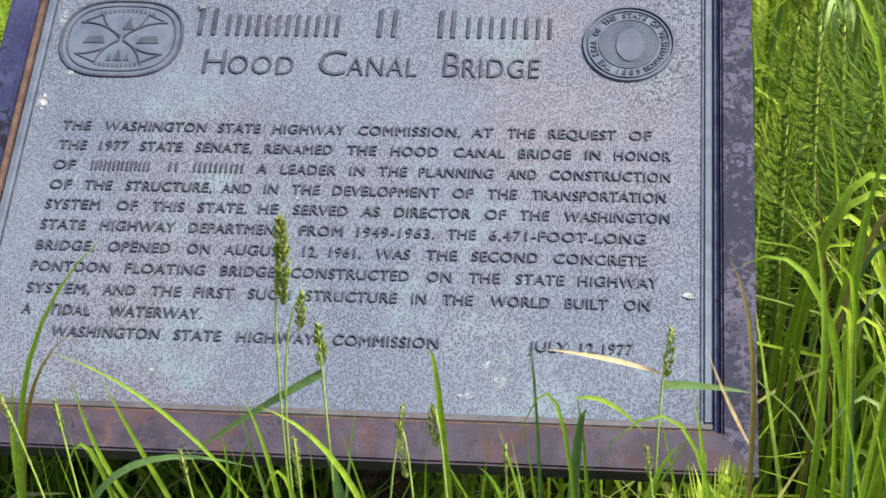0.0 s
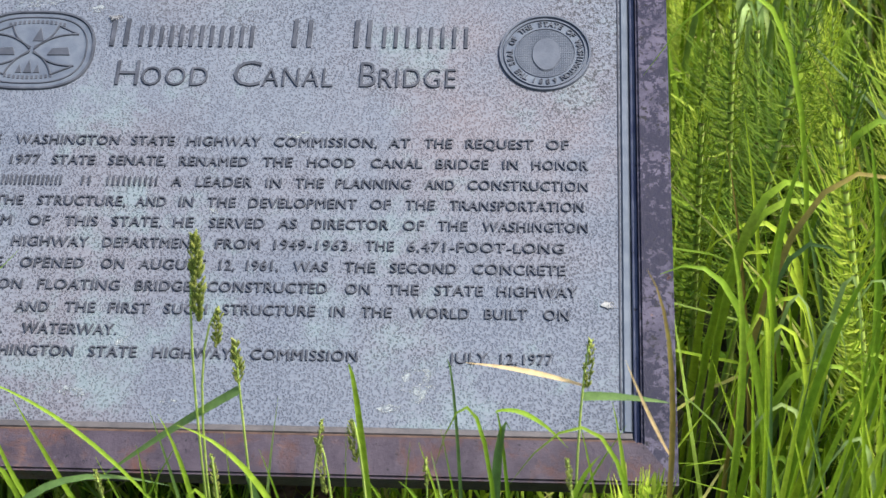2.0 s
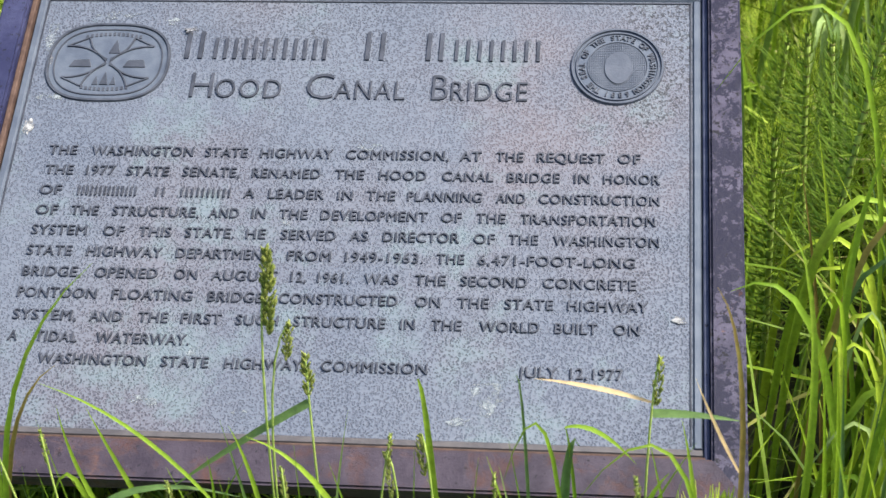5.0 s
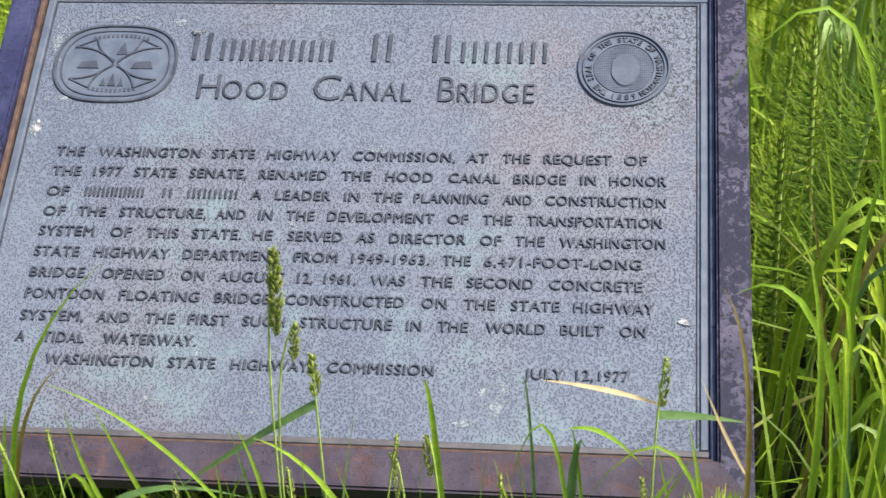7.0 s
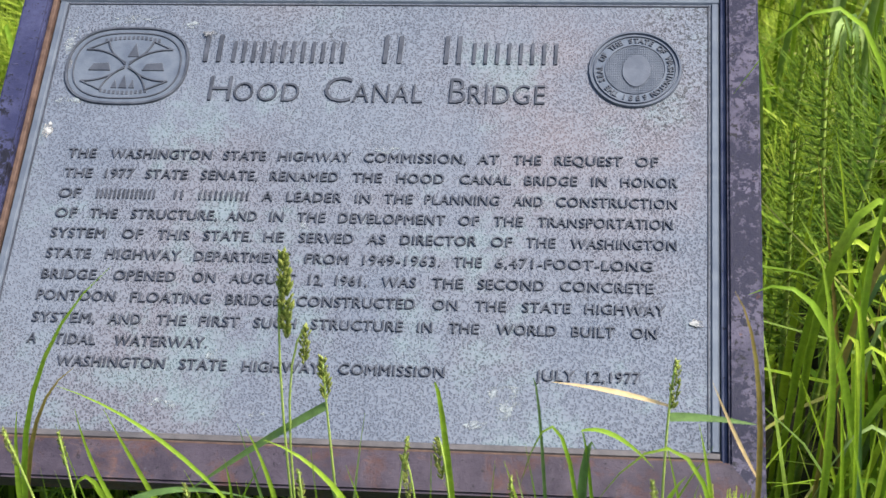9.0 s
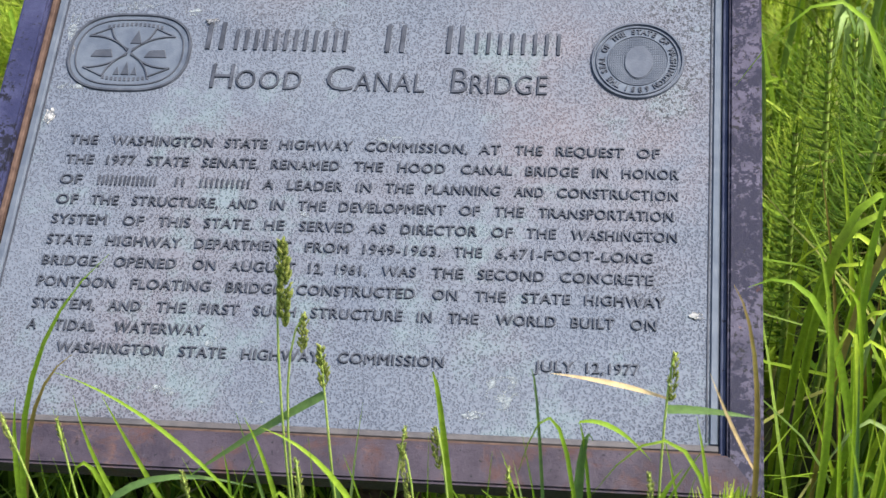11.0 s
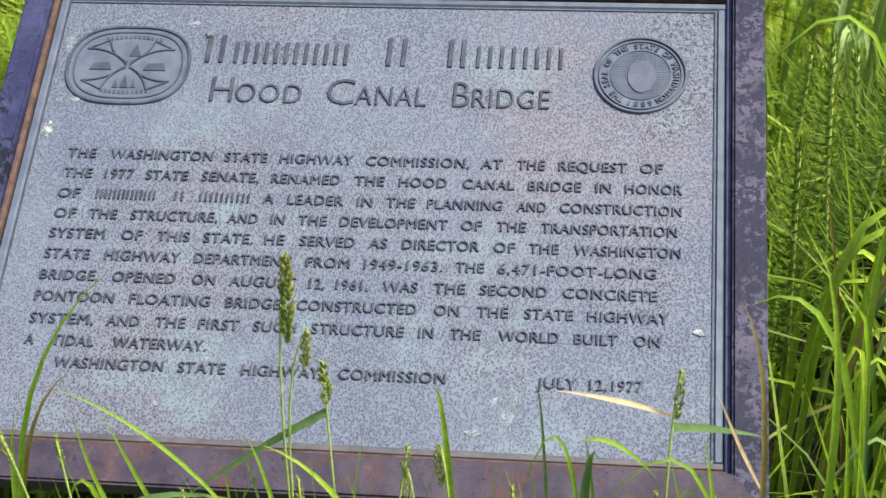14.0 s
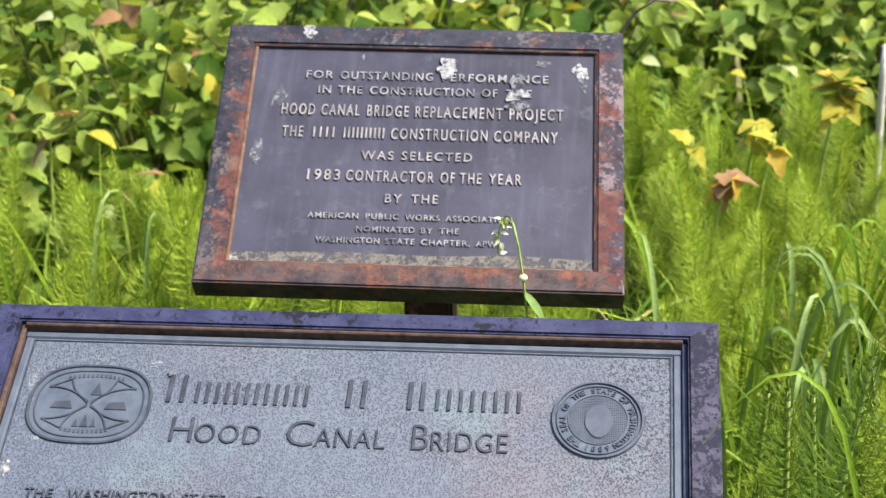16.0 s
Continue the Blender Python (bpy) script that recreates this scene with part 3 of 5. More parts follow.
def build_emblem():
    """An oblong badge in relief: a double ring, four bowed ribs and small plain blocks."""
    cx, cy = -0.2357, 0.1483
    bm = ridge(octagon_ring(cx, cy, 0.0580, 0.0435), 0.0034, 0.0022, True, -0.0004)
    add(bm, ridge(octagon_ring(cx, cy, 0.0515, 0.0375), 0.0018, 0.0016, True, -0.0004))
    for sx in (-1, 1):
        for sy in (-1, 1):
            add(bm, ridge(arc(cx + sx * 0.002, cy + sy * 0.001, cx + sx * 0.042, cy + sy * 0.018, 0.12 * sx * sy), 0.0022, 0.0020, False, -0.0004))
            add(bm, ridge(arc(cx + sx * 0.002, cy + sy * 0.003, cx + sx * 0.022, cy + sy * 0.028, -0.11 * sx * sy), 0.0022, 0.0020, False, -0.0004))
            add(bm, ridge([(cx + sx * 0.042, cy + sy * 0.018), (cx + sx * 0.022, cy + sy * 0.0278)], 0.0020, 0.0018, False, -0.0004))
        add(bm, prism([(cx + sx * 0.026 - 0.011, cy - 0.006), (cx + sx * 0.026 + 0.011, cy - 0.006), (cx + sx * 0.026 + 0.008, cy + 0.003), (cx + sx * 0.026 - 0.007, cy + 0.002)], -0.0004, 0.0016, 0.0005, 1))
        add(bm, prism([(cx + sx * 0.0085 - 0.003, cy - 0.026), (cx + sx * 0.0085 + 0.003, cy - 0.026), (cx + sx * 0.0085, cy - 0.016)], -0.0004, 0.0014, 0.0003, 1))
    add(bm, prism([(cx - 0.004, cy - 0.026), (cx + 0.004, cy - 0.026), (cx, cy - 0.011)], -0.0004, 0.0016, 0.0003, 1))
    add(bm, prism([(cx - 0.001, cy + 0.010), (cx + 0.010, cy + 0.010), (cx + 0.005, cy + 0.026)], -0.0004, 0.0014, 0.0003, 1))
    for i in range(13):
        x = cx - 0.026 + 0.0043 * i
        add(bm, prism(rect(x, cy + 0.0305 - 0.00009 * (i - 6) ** 2, x + 0.0024, cy + 0.0340 - 0.00009 * (i - 6) ** 2), -0.0004, 0.0012))
        if 0 < i < 12:
            add(bm, prism(rect(x, cy - 0.0330 + 0.00009 * (i - 6) ** 2, x + 0.0024, cy - 0.0295 + 0.00009 * (i - 6) ** 2), -0.0004, 0.0012))
    part("emblem", prism(octagon_ring(cx, cy, 0.0565, 0.0420), -0.001, 0.0005), BRONZE_RIM, plaque, "smooth oblong badge", at=SIGN)
    part("emblem_relief", bm, BRONZE_BADGE, plaque, at=SIGN)


def ring_text(text, cx, cy, r, a0, a1, cap, inward=False):
    """Small raised letters on a ring, spread evenly between two angles; their feet point to the middle, or away from it."""
    for k, ch in enumerate(text):
        if ch == " ":
            continue
        t = radians(a0 + (a1 - a0) * k / (len(text) - 1))
        co, letters = lettering(ch, 0.02)
        mid = 0.5 * (co[:, 0].min() + co[:, 0].max())
        up = Vector((math.cos(t), math.sin(t))) * (-1 if inward else 1)
        side = Vector((up.y, -up.x))
        foot = Vector((cx + r * math.cos(t), cy + r * math.sin(t)))
        for faces in letters:
            bm = bmesh.new()
            vs = {}
            for i in sorted({i for f in faces for i in f}):
                q = foot + side * (co[i][0] - mid) * cap * 0.92 / CAP + up * co[i][1] * cap / CAP
                vs[i] = bm.verts.new((q.x, q.y, 0.0020 if co[i][2] > 0 else 0.0))
            for f in faces:
                try:
                    bm.faces.new([vs[i] for i in f])
                except ValueError:
                    pass
            part("letter", bm, BRONZE_BADGE, plaque, at=SIGN)


def build_seal():
    """A round seal in relief: rings, a band of plain bars, a plain oval in the middle."""
    cx, cy = 0.2401, 0.1490
    part("seal", prism(circle(cx, cy, 0.0400), -0.001, 0.0006), BRONZE_RIM, plaque, "smooth round seal", at=SIGN)
    bm = ridge(circle(cx, cy, 0.0408, 56), 0.0030, 0.0028, True, -0.0004)
    add(bm, ridge(circle(cx, cy, 0.0370, 56), 0.0022, 0.0022, True, -0.0004))
    add(bm, ridge(circle(cx, cy, 0.0270, 48), 0.0012, 0.0016, True, -0.0004))
    grid = bmesh.new()
    for i in range(-13, 14):
        for across in (False, True):
            h = math.sqrt(max(0.0, 0.0262 ** 2 - (0.0019 * i) ** 2))
            if h > 0.003:
                u = 0.0019 * i
                ends = [(cx - h, cy + u), (cx + h, cy + u)] if across else [(cx + u, cy - h), (cx + u, cy + h)]
                add(grid, ridge(ends, 0.0009, 0.0009 if across else 0.0012, False, -0.0004))
    part("seal_grid", grid, BRONZE_RELIEF, plaque, at=SIGN)["kind"] = "stuff"
    part("seal_relief", bm, BRONZE_RELIEF, plaque, at=SIGN)
    ring_text("THE SEAL OF THE STATE OF WASHINGTON", cx, cy, 0.0295, 238, -58, 0.0052)
    ring_text("1889", cx, cy, 0.0347, 253, 287, 0.0052, True)
    oval = [(cx + 0.001 + 0.0125 * math.cos(2 * math.pi * i / 28), cy - 0.002 + 0.0185 * math.sin(2 * math.pi * i / 28)) for i in range(28)]
    bm = prism(oval, -0.0004, 0.0022, 0.0008, 2)
    part("seal_oval", bm, BRONZE_RELIEF, plaque, at=SIGN)


build_emblem()
build_seal()


def splash(cx, cy, rx, ry, owner, at, mat=CHALK, seed=0, level=0.0006, n=26):
    """A thin ragged stain that lies on a plate."""
    r = np.random.default_rng(seed)
    pts = []
    for i in range(n):
        t = 2 * math.pi * i / n
        k = 0.75 + 0.22 * math.sin(2 * t + seed) + 0.16 * math.sin(5 * t + 2 * seed) + 0.16 * r.random()
        pts.append((cx + rx * k * math.cos(t), cy + ry * k * math.sin(t)))
    part("white_stain", prism(pts, -0.0004, level), mat, owner, at=at)


splash(-0.2985, 0.0745, 0.0045, 0.011, plaque, SIGN, CHALK, 1, 0.0012)
splash(0.2965, -0.1085, 0.0055, 0.0048, plaque, SIGN, CHALK, 2, 0.0016)
splash(-0.292, 0.150, 0.003, 0.009, plaque, SIGN, FILM, 3)
for k, (x, y, rx, ry) in enumerate(((-0.296, 0.178, 0.007, 0.016), (-0.236, 0.2035, 0.026, 0.005), (-0.181, 0.196, 0.010, 0.005), (-0.285, 0.108, 0.012, 0.005),
                                    (-0.148, -0.196, 0.016, 0.005), (-0.058, -0.206, 0.012, 0.004), (0.140, -0.184, 0.020, 0.014), (0.118, -0.206, 0.012, 0.004),
                                    (-0.268, -0.196, 0.009, 0.004), (-0.108, -0.150, 0.006, 0.006), (0.022, 0.058, 0.012, 0.006), (-0.046, -0.021, 0.006, 0.004))):
    splash(x, y, rx, ry, plaque, SIGN, BLOOM, 30 + k, 0.0005)
splash(-0.159, 0.184, 0.010, 0.0035, plaque, SIGN, FILM, 4, 0.0030)


def build_post(owner, x, y, top, half=0.0285):
    b = prism(rect(x - half, y - half, x + half, y + half), -0.10, top, 0.004, 2)
    part("post", b, STEEL_DARK, owner, "square rusty steel tube")


build_post(big_sign, 0.0, 0.02, 0.512)
part("bracket", prism(rect(-0.10, -0.07, 0.10, 0.07), -0.0165, -0.0112, 0.001, 1), STEEL_DARK, big_sign, at=SIGN)

# ---------------------------------------------------------------- the smaller sign
SMALL = Matrix(((0.9986, -0.0217, 0.0492, 0.0244), (0.0452, 0.8351, -0.5483, 0.5695), (-0.0292, 0.5497, 0.8349, 0.6722), (0, 0, 0, 1)))
small_sign = thing("award_sign", "small tilted dark plaque in a rusty steel frame on a post", "sign", (0.035, 0.575, 0))
frame_bars(SMALL, small_sign, -0.2350, 0.2350, -0.1804, 0.1804, -0.2015, 0.2045, -0.1520, 0.1510, -0.034, 0.0,
           (STEEL_RUST, STEEL_HEAVY, STEEL_RUST_SIDE, STEEL_FLAKING),
           ("rust-blotched dark blue steel bar", "orange rusted steel bar", "rust-blotched steel bar", "flaking rusted steel bar"))
plate = part("plaque", prism(rect(-0.2012, -0.1517, 0.2042, 0.1507), -0.014, -0.0060, 0.001, 1), PLATE, small_sign, "grey-violet painted cast plate", at=SMALL)
SMALL_FACE = SMALL @ Matrix.Translation((0, 0, -0.0060))
part("backing_pan", prism(rect(-0.215, -0.165, 0.215, 0.165), -0.030, -0.0145, 0.001, 1), STEEL_DARK, small_sign, at=SMALL)
# dark top and right lips paint in the frame's shadow; tan ones are rust
for x0, y0, x1, y1, top, lip_mat in ((-0.2013, -0.1517, -0.1978, 0.1480, -0.0020, TAN_RUST), (0.2015, -0.1517, 0.2043, 0.1480, -0.0030, STEEL_DARK),
                                     (-0.2013, 0.1482, 0.2043, 0.1508, -0.0015, STEEL_DARK), (-0.1976, -0.1518, 0.2013, -0.1496, -0.0030, TAN_RUST)):
    part("inner_lip", prism(rect(x0, y0, x1, y1), -0.0068, top, 0.0006, 1), lip_mat, small_sign, at=SMALL)
S = dict(owner=plate, at=SMALL_FACE, mat=SILVER_LETTER, height=0.0022, bold=0.008, space=1.30)
SW = dict(owner=plate, at=SMALL_FACE, mat=WORN_LETTER, height=0.0022, bold=0.006, space=1.18)
inscription(0.1040, 0.0108, [("FOR", -0.1368, -0.1050), ("OUTSTANDING", -0.0965, 0.0125), ("PERFORMANCE", 0.0240, 0.1480)], **SW)
inscription(0.0825, 0.0108, [("IN", -0.1208, -0.1060), ("THE", -0.0975, -0.0690), ("CONSTRUCTION", -0.0600, 0.0620), ("OF", 0.0705, 0.0890), ("THE", 0.0990, 0.1288)], **SW)
inscription(0.0508, 0.0152, [("HOOD", -0.1610, -0.1220), ("CANAL", -0.1145, -0.0700), ("BRIDGE", -0.0610, -0.0130), ("REPLACEMENT", -0.0050, 0.0960), ("PROJECT", 0.1040, 0.1660)], **S)
inscription(0.0190, 0.0148, [("THE", -0.1571, -0.1330), ("#2", -0.1239, -0.0940), ("#5", -0.0874, -0.0375), ("CONSTRUCTION", -0.0310, 0.0796), ("COMPANY", 0.0873, 0.1600)], **S)
inscription(-0.0100, 0.0112, [("WAS", -0.0631, -0.0260), ("SELECTED", -0.0165, 0.0634)], **S)
inscription(-0.0400, 0.0140, [("1983", -0.1222, -0.0850), ("CONTRACTOR", -0.0780, 0.0215), ("OF", 0.0290, 0.0450), ("THE", 0.0510, 0.0750), ("YEAR", 0.0835, 0.1205)], **S)
inscription(-0.0685, 0.0112, [("BY", -0.0319, -0.0130), ("THE", -0.0020, 0.0275)], **S)
inscription(-0.0910, 0.0070, [("AMERICAN", -0.1166, -0.0600), ("PUBLIC", -0.0515, -0.0150), ("WORKS", -0.0075, 0.0310), ("ASSOCIATION", 0.0375, 0.1113)], **SW)
inscription(-0.1078, 0.0070, [("NOMINATED", -0.0610, 0.0040), ("BY", 0.0110, 0.0240), ("THE", 0.0315, 0.0533)], **SW)
inscription(-0.1230, 0.0070, [("WASHINGTON", -0.1047, -0.0340), ("STATE", -0.0275, 0.0050), ("CHAPTER,", 0.0120, 0.0660), ("APWA", 0.0725, 0.1024)], **SW)
splash(0.0290, 0.1235, 0.0150, 0.0150, plate, SMALL_FACE, CHALK, 5, 0.0030)
splash(0.1130, 0.1060, 0.0120, 0.0110, plate, SMALL_FACE, FILM, 6, 0.0027)
splash(0.1120, 0.0850, 0.0130, 0.0100, plate, SMALL_FACE, CHALK, 7, 0.0025)
splash(0.1130, 0.0700, 0.0140, 0.0090, plate, SMALL_FACE, FILM, 8, 0.0028)
splash(0.1850, 0.1230, 0.0100, 0.0130, plate, SMALL_FACE, CHALK, 9, 0.0010)
splash(0.1880, 0.1050, 0.0060, 0.0120, plate, SMALL_FACE, FILM, 10, 0.0008)
splash(0.1420, 0.1330, 0.0130, 0.0045, plate, SMALL_FACE, FILM, 11, 0.0008)
splash(-0.0740, 0.1330, 0.0045, 0.0120, plate, SMALL_FACE, FILM, 12, 0.0008)
splash(-0.1660, 0.0760, 0.0085, 0.0180, plate, SMALL_FACE, FILM, 13, 0.0008)
splash(-0.1840, -0.0020, 0.0065, 0.0250, plate, SMALL_FACE, FILM, 14, 0.0008)
splash(-0.1960, -0.1460, 0.0080, 0.0045, plate, SMALL_FACE, CHALK, 15, 0.0008)
splash(0.1930, -0.1460, 0.0060, 0.0040, plate, SMALL_FACE, FILM, 16, 0.0008)
splash(-0.1380, 0.1700, 0.0110, 0.0100, small_sign, SMALL, CHALK, 17, 0.0008)
part("dust_band", prism([(-0.199, -0.1510), (0.202, -0.1505), (0.202, -0.1365), (0.12, -0.1330), (0.03, -0.1365), (-0.08, -0.1345), (-0.199, -0.1380)], -0.0004, 0.0004), DUST, plate, "pale dust along the lower edge", at=SMALL_FACE)
build_post(small_sign, 0.035, 0.575, 0.648)


# ---------------------------------------------------------------- tall grass
def blades(roots, heights, leans, turns, widths, droop, levels=6):
    """Grass blades as folded strips: arrays with one entry a blade. Returns corners and four-cornered faces."""
    n = len(roots)
    s = np.linspace(0, 1, levels)[None, :]
    away = leans[:, None] * s ** 1.6 + droop[:, None] * s ** 3.2
    up = s - 0.30 * droop[:, None] * s ** 4 - 0.12 * leans[:, None] * s ** 2
    dx, dy = np.cos(turns)[:, None], np.sin(turns)[:, None]
    h = heights[:, None]
    mid = np.stack([roots[:, :1] + dx * away * h, roots[:, 1:2] + dy * away * h, roots[:, 2:3] + up * h], -1)
    w = widths[:, None] * np.clip(1.15 * (1 - s ** 2.4), 0.04, 1) * (0.55 + 0.45 * np.minimum(1, s * 4))
    face = turns + rng.normal(0, 0.9, n)
    side = np.stack([-np.sin(face), np.cos(face), rng.normal(0, 0.25, n)], -1)[:, None, :] * w[:, :, None] * 0.5
    verts = np.stack([mid - side, mid + side], 2).reshape(-1, 3)
    i = np.arange(n)[:, None] * levels * 2 + np.arange(levels - 1)[None, :] * 2
    faces = np.stack([i, i + 1, i + 3, i + 2], -1).reshape(-1, 4)
    return verts, faces


def field(name, label, n, x0, x1, y0, y1, h0, h1, mat=GRASS, w0=0.003, w1=0.008, lean=0.30, drp=0.35, clump=0.0):
    """A stand of grass over a rectangle of the ground."""
    x = rng.uniform(x0, x1, n)
    y = rng.uniform(y0, y1, n)
    if clump:
        k = max(4, n // 30)
        cx, cy = rng.uniform(x0, x1, k), rng.uniform(y0, y1, k)
        pick = rng.integers(0, k, n)
        x = cx[pick] + rng.normal(0, clump, n)
        y = cy[pick] + rng.normal(0, clump, n)
    z = np.array([ground_height(a, b) for a, b in zip(x, y)])
    h = rng.uniform(h0, h1, n) * (0.75 + 0.25 * rng.random(n))
    v, f = blades(np.stack([x, y, z - 0.01], -1), h, np.abs(rng.normal(0, lean, n)), rng.uniform(0, 2 * math.pi, n),
                  rng.uniform(w0, w1, n), np.abs(rng.normal(0, drp, n)))
    # nothing grows through the plaques: what would reach them is bent below
    for inv, hx, hy in ((SIGN.inverted(), 0.375, 0.29), (SMALL.inverted(), 0.255, 0.20)):
        m = np.array(inv)
        loc = v @ m[:3, :3].T + m[:3, 3]
        bad = (np.abs(loc[:, 0]) < hx) & (np.abs(loc[:, 1]) < hy) & (loc[:, 2] > -0.05)
        blade_bad = bad.reshape(n, -1).any(1)
        low = v.reshape(n, -1, 3).copy()
        low[blade_bad, :, 2] = z[blade_bad][:, None] + (low[blade_bad, :, 2] - z[blade_bad][:, None]) * 0.42
        v = low.reshape(-1, 3)
    ob = raw(name, v, f, mat)
    return tagged(ob, label, "grass", kind="stuff")


field("tall_grass", "dense tall grass beside the plaque, green darkened for shaded gaps", 230, 0.375, 1.15, -0.24, 0.10, 0.40, 0.64, w0=0.0055, w1=0.0115, lean=0.55, drp=0.55, clump=0.025, mat=GRASS_TALL_DARK)
field("tall_grass", "dense tall grass beside the plaque, green darkened for shaded gaps", 340, 0.36, 1.25, -0.05, 0.95, 0.28, 0.48, w0=0.004, w1=0.009, lean=0.60, drp=0.75, clump=0.04, mat=GRASS_TALL_DARK)
field("tall_grass", "dense tall grass beside the plaque, green darkened for shaded gaps", 420, 0.36, 1.30, -0.55, 1.00, 0.10, 0.26, w0=0.003, w1=0.008, lean=0.45, drp=0.5, mat=GRASS_TALL_DARK)
field("tall_grass", "dense tall grass beside the plaque, green darkened for shaded gaps", 2600, -1.35, -0.36, -0.55, 1.00, 0.28, 0.54, w0=0.005, w1=0.010, clump=0.035, mat=GRASS_TALL_DARK)
field("tall_grass", "dense tall grass beside the plaque, green darkened for shaded gaps", 140, 0.358, 0.85, -0.40, 0.12, 0.40, 0.64, w0=0.0045, w1=0.0095, lean=0.45, drp=0.55, mat=GRASS_TALL_DARK)
field("tall_grass", "dense tall grass beside the plaque, green darkened for shaded gaps", 260, -0.95, -0.365, -0.40, 0.10, 0.46, 0.66, w0=0.004, w1=0.0085, lean=0.20, drp=0.22, mat=GRASS_TALL_DARK)
# two stands mostly out of view, added to block sun from the gaps
field("tall_grass", "dense tall grass beside the plaque, green darkened for shaded gaps", 1200, 0.58, 0.95, -0.18, 0.18, 0.46, 0.66, w0=0.006, w1=0.012, lean=0.12, drp=0.15, mat=GRASS_TALL_DARK)
field("tall_grass", "dense tall grass beside the plaque, green darkened for shaded gaps", 1700, 0.71, 1.25, 0.15, 0.95, 0.44, 0.64, w0=0.006, w1=0.012, lean=0.14, drp=0.18, mat=GRASS_TALL_DARK)
field("undergrowth_grass", "short shaded grass growing below the plaques", 3000, -0.38, 0.37, -0.26, 0.75, 0.10, 0.26)
field("front_grass", "green grass growing before the plaque's lower edge", 3800, -0.75, 0.75, -0.72, -0.275, 0.26, 0.44, w0=0.004, w1=0.008, clump=0.04)
field("meadow_grass", "bright green meadow grass behind the plaques", 1100, -1.5, 0.36, 0.34, 0.95, 0.26, 0.47, clump=0.05, w0=0.005, w1=0.011, lean=0.45, drp=0.7)
field("meadow_grass", "bright green meadow grass behind the plaques", 620, 0.40, 1.6, 0.58, 1.00, 0.22, 0.42, clump=0.05, w0=0.005, w1=0.010, lean=0.45, drp=0.7)
field("meadow_grass", "bright green meadow grass behind the plaques", 4800, -1.9, 2.0, 0.60, 2.0, 0.14, 0.36, clump=0.05, w0=0.003, w1=0.007)
field("far_meadow_grass", "green meadow grass further off", 24000, -7.0, 7.0, 1.8, 9.0, 0.2, 0.45, w0=0.005, w1=0.014)
field("far_meadow_grass", "green meadow grass further off", 16000, 1.2, 7.0, -5.0, 1.9, 0.18, 0.42, w0=0.005, w1=0.014)
field("far_meadow_grass", "green meadow grass further off", 16000, -7.0, -1.2, -5.0, 1.9, 0.18, 0.42, w0=0.005, w1=0.014)
field("trodden_grass", "low trodden grass round the viewing spot", 34000, -2.6, 2.6, -5.0, -0.6, 0.06, 0.20, w0=0.004, w1=0.010)


def swept(points, widths, normal_hint=(0, -0.6, 0.8)):
    """A single thick blade along a curve through points, with a fold down its middle."""
    bm = bmesh.new()
    p = [Vector(q) for q in points]
    rows = []
    hint = Vector(normal_hint)
    for i, q in enumerate(p):
        d = (p[min(i + 1, len(p) - 1)] - p[max(i - 1, 0)]).normalized()
        s = d.cross(hint).normalized()
        nrm = s.cross(d).normalized()
        w = widths[i]
        rows.append([bm.verts.new(q - s * w * 0.5 + nrm * w * 0.18), bm.verts.new(q), bm.verts.new(q + s * w * 0.5 + nrm * w * 0.18)])
    for a, b in zip(rows, rows[1:]):
        for k in range(2):
            bm.faces.new((a[k], a[k + 1], b[k + 1], b[k]))
    return bm


def curve_points(root, mid, tip, n=9):
    """A quadratic curve that passes through its middle point."""
    a, m, b = Vector(root), Vector(mid), Vector(tip)
    c = 2 * m - 0.5 * (a + b)
    return [((1 - t) ** 2) * a + 2 * t * (1 - t) * c + t * t * b for t in [i / (n - 1) for i in range(n)]]


TUFTS = {}


def tuft(x, y):
    """The clump of grass that a blade grows from."""
    key = (round(x / 0.09), round(y / 0.25))
    if key not in TUFTS:
        where = "leaning over the plaque's edge" if y < 0.3 else "arching in the meadow"
        TUFTS[key] = thing("grass_tuft", "clump of bright green grass blades " + where, "grass", (x, y, 0), "grass tufts round the plaque")
    return TUFTS[key]


def near_blade(root, mid, tip, width, mat=GRASS_HERO, label="", name=""):
    ob = tuft(root[0], root[1])
    pts = curve_points(root, mid, tip, 11)
    w = [0.85 * width * min(1.0, 0.45 + 1.6 * i / 10) * max(0.05, 1 - max(0.0, (i / 10 - 0.45) / 0.55) ** 1.5) for i in range(11)]
    part("blade", swept(pts, w), mat, ob, "" if mat is GRASS_HERO else label, smooth=True)
    return ob


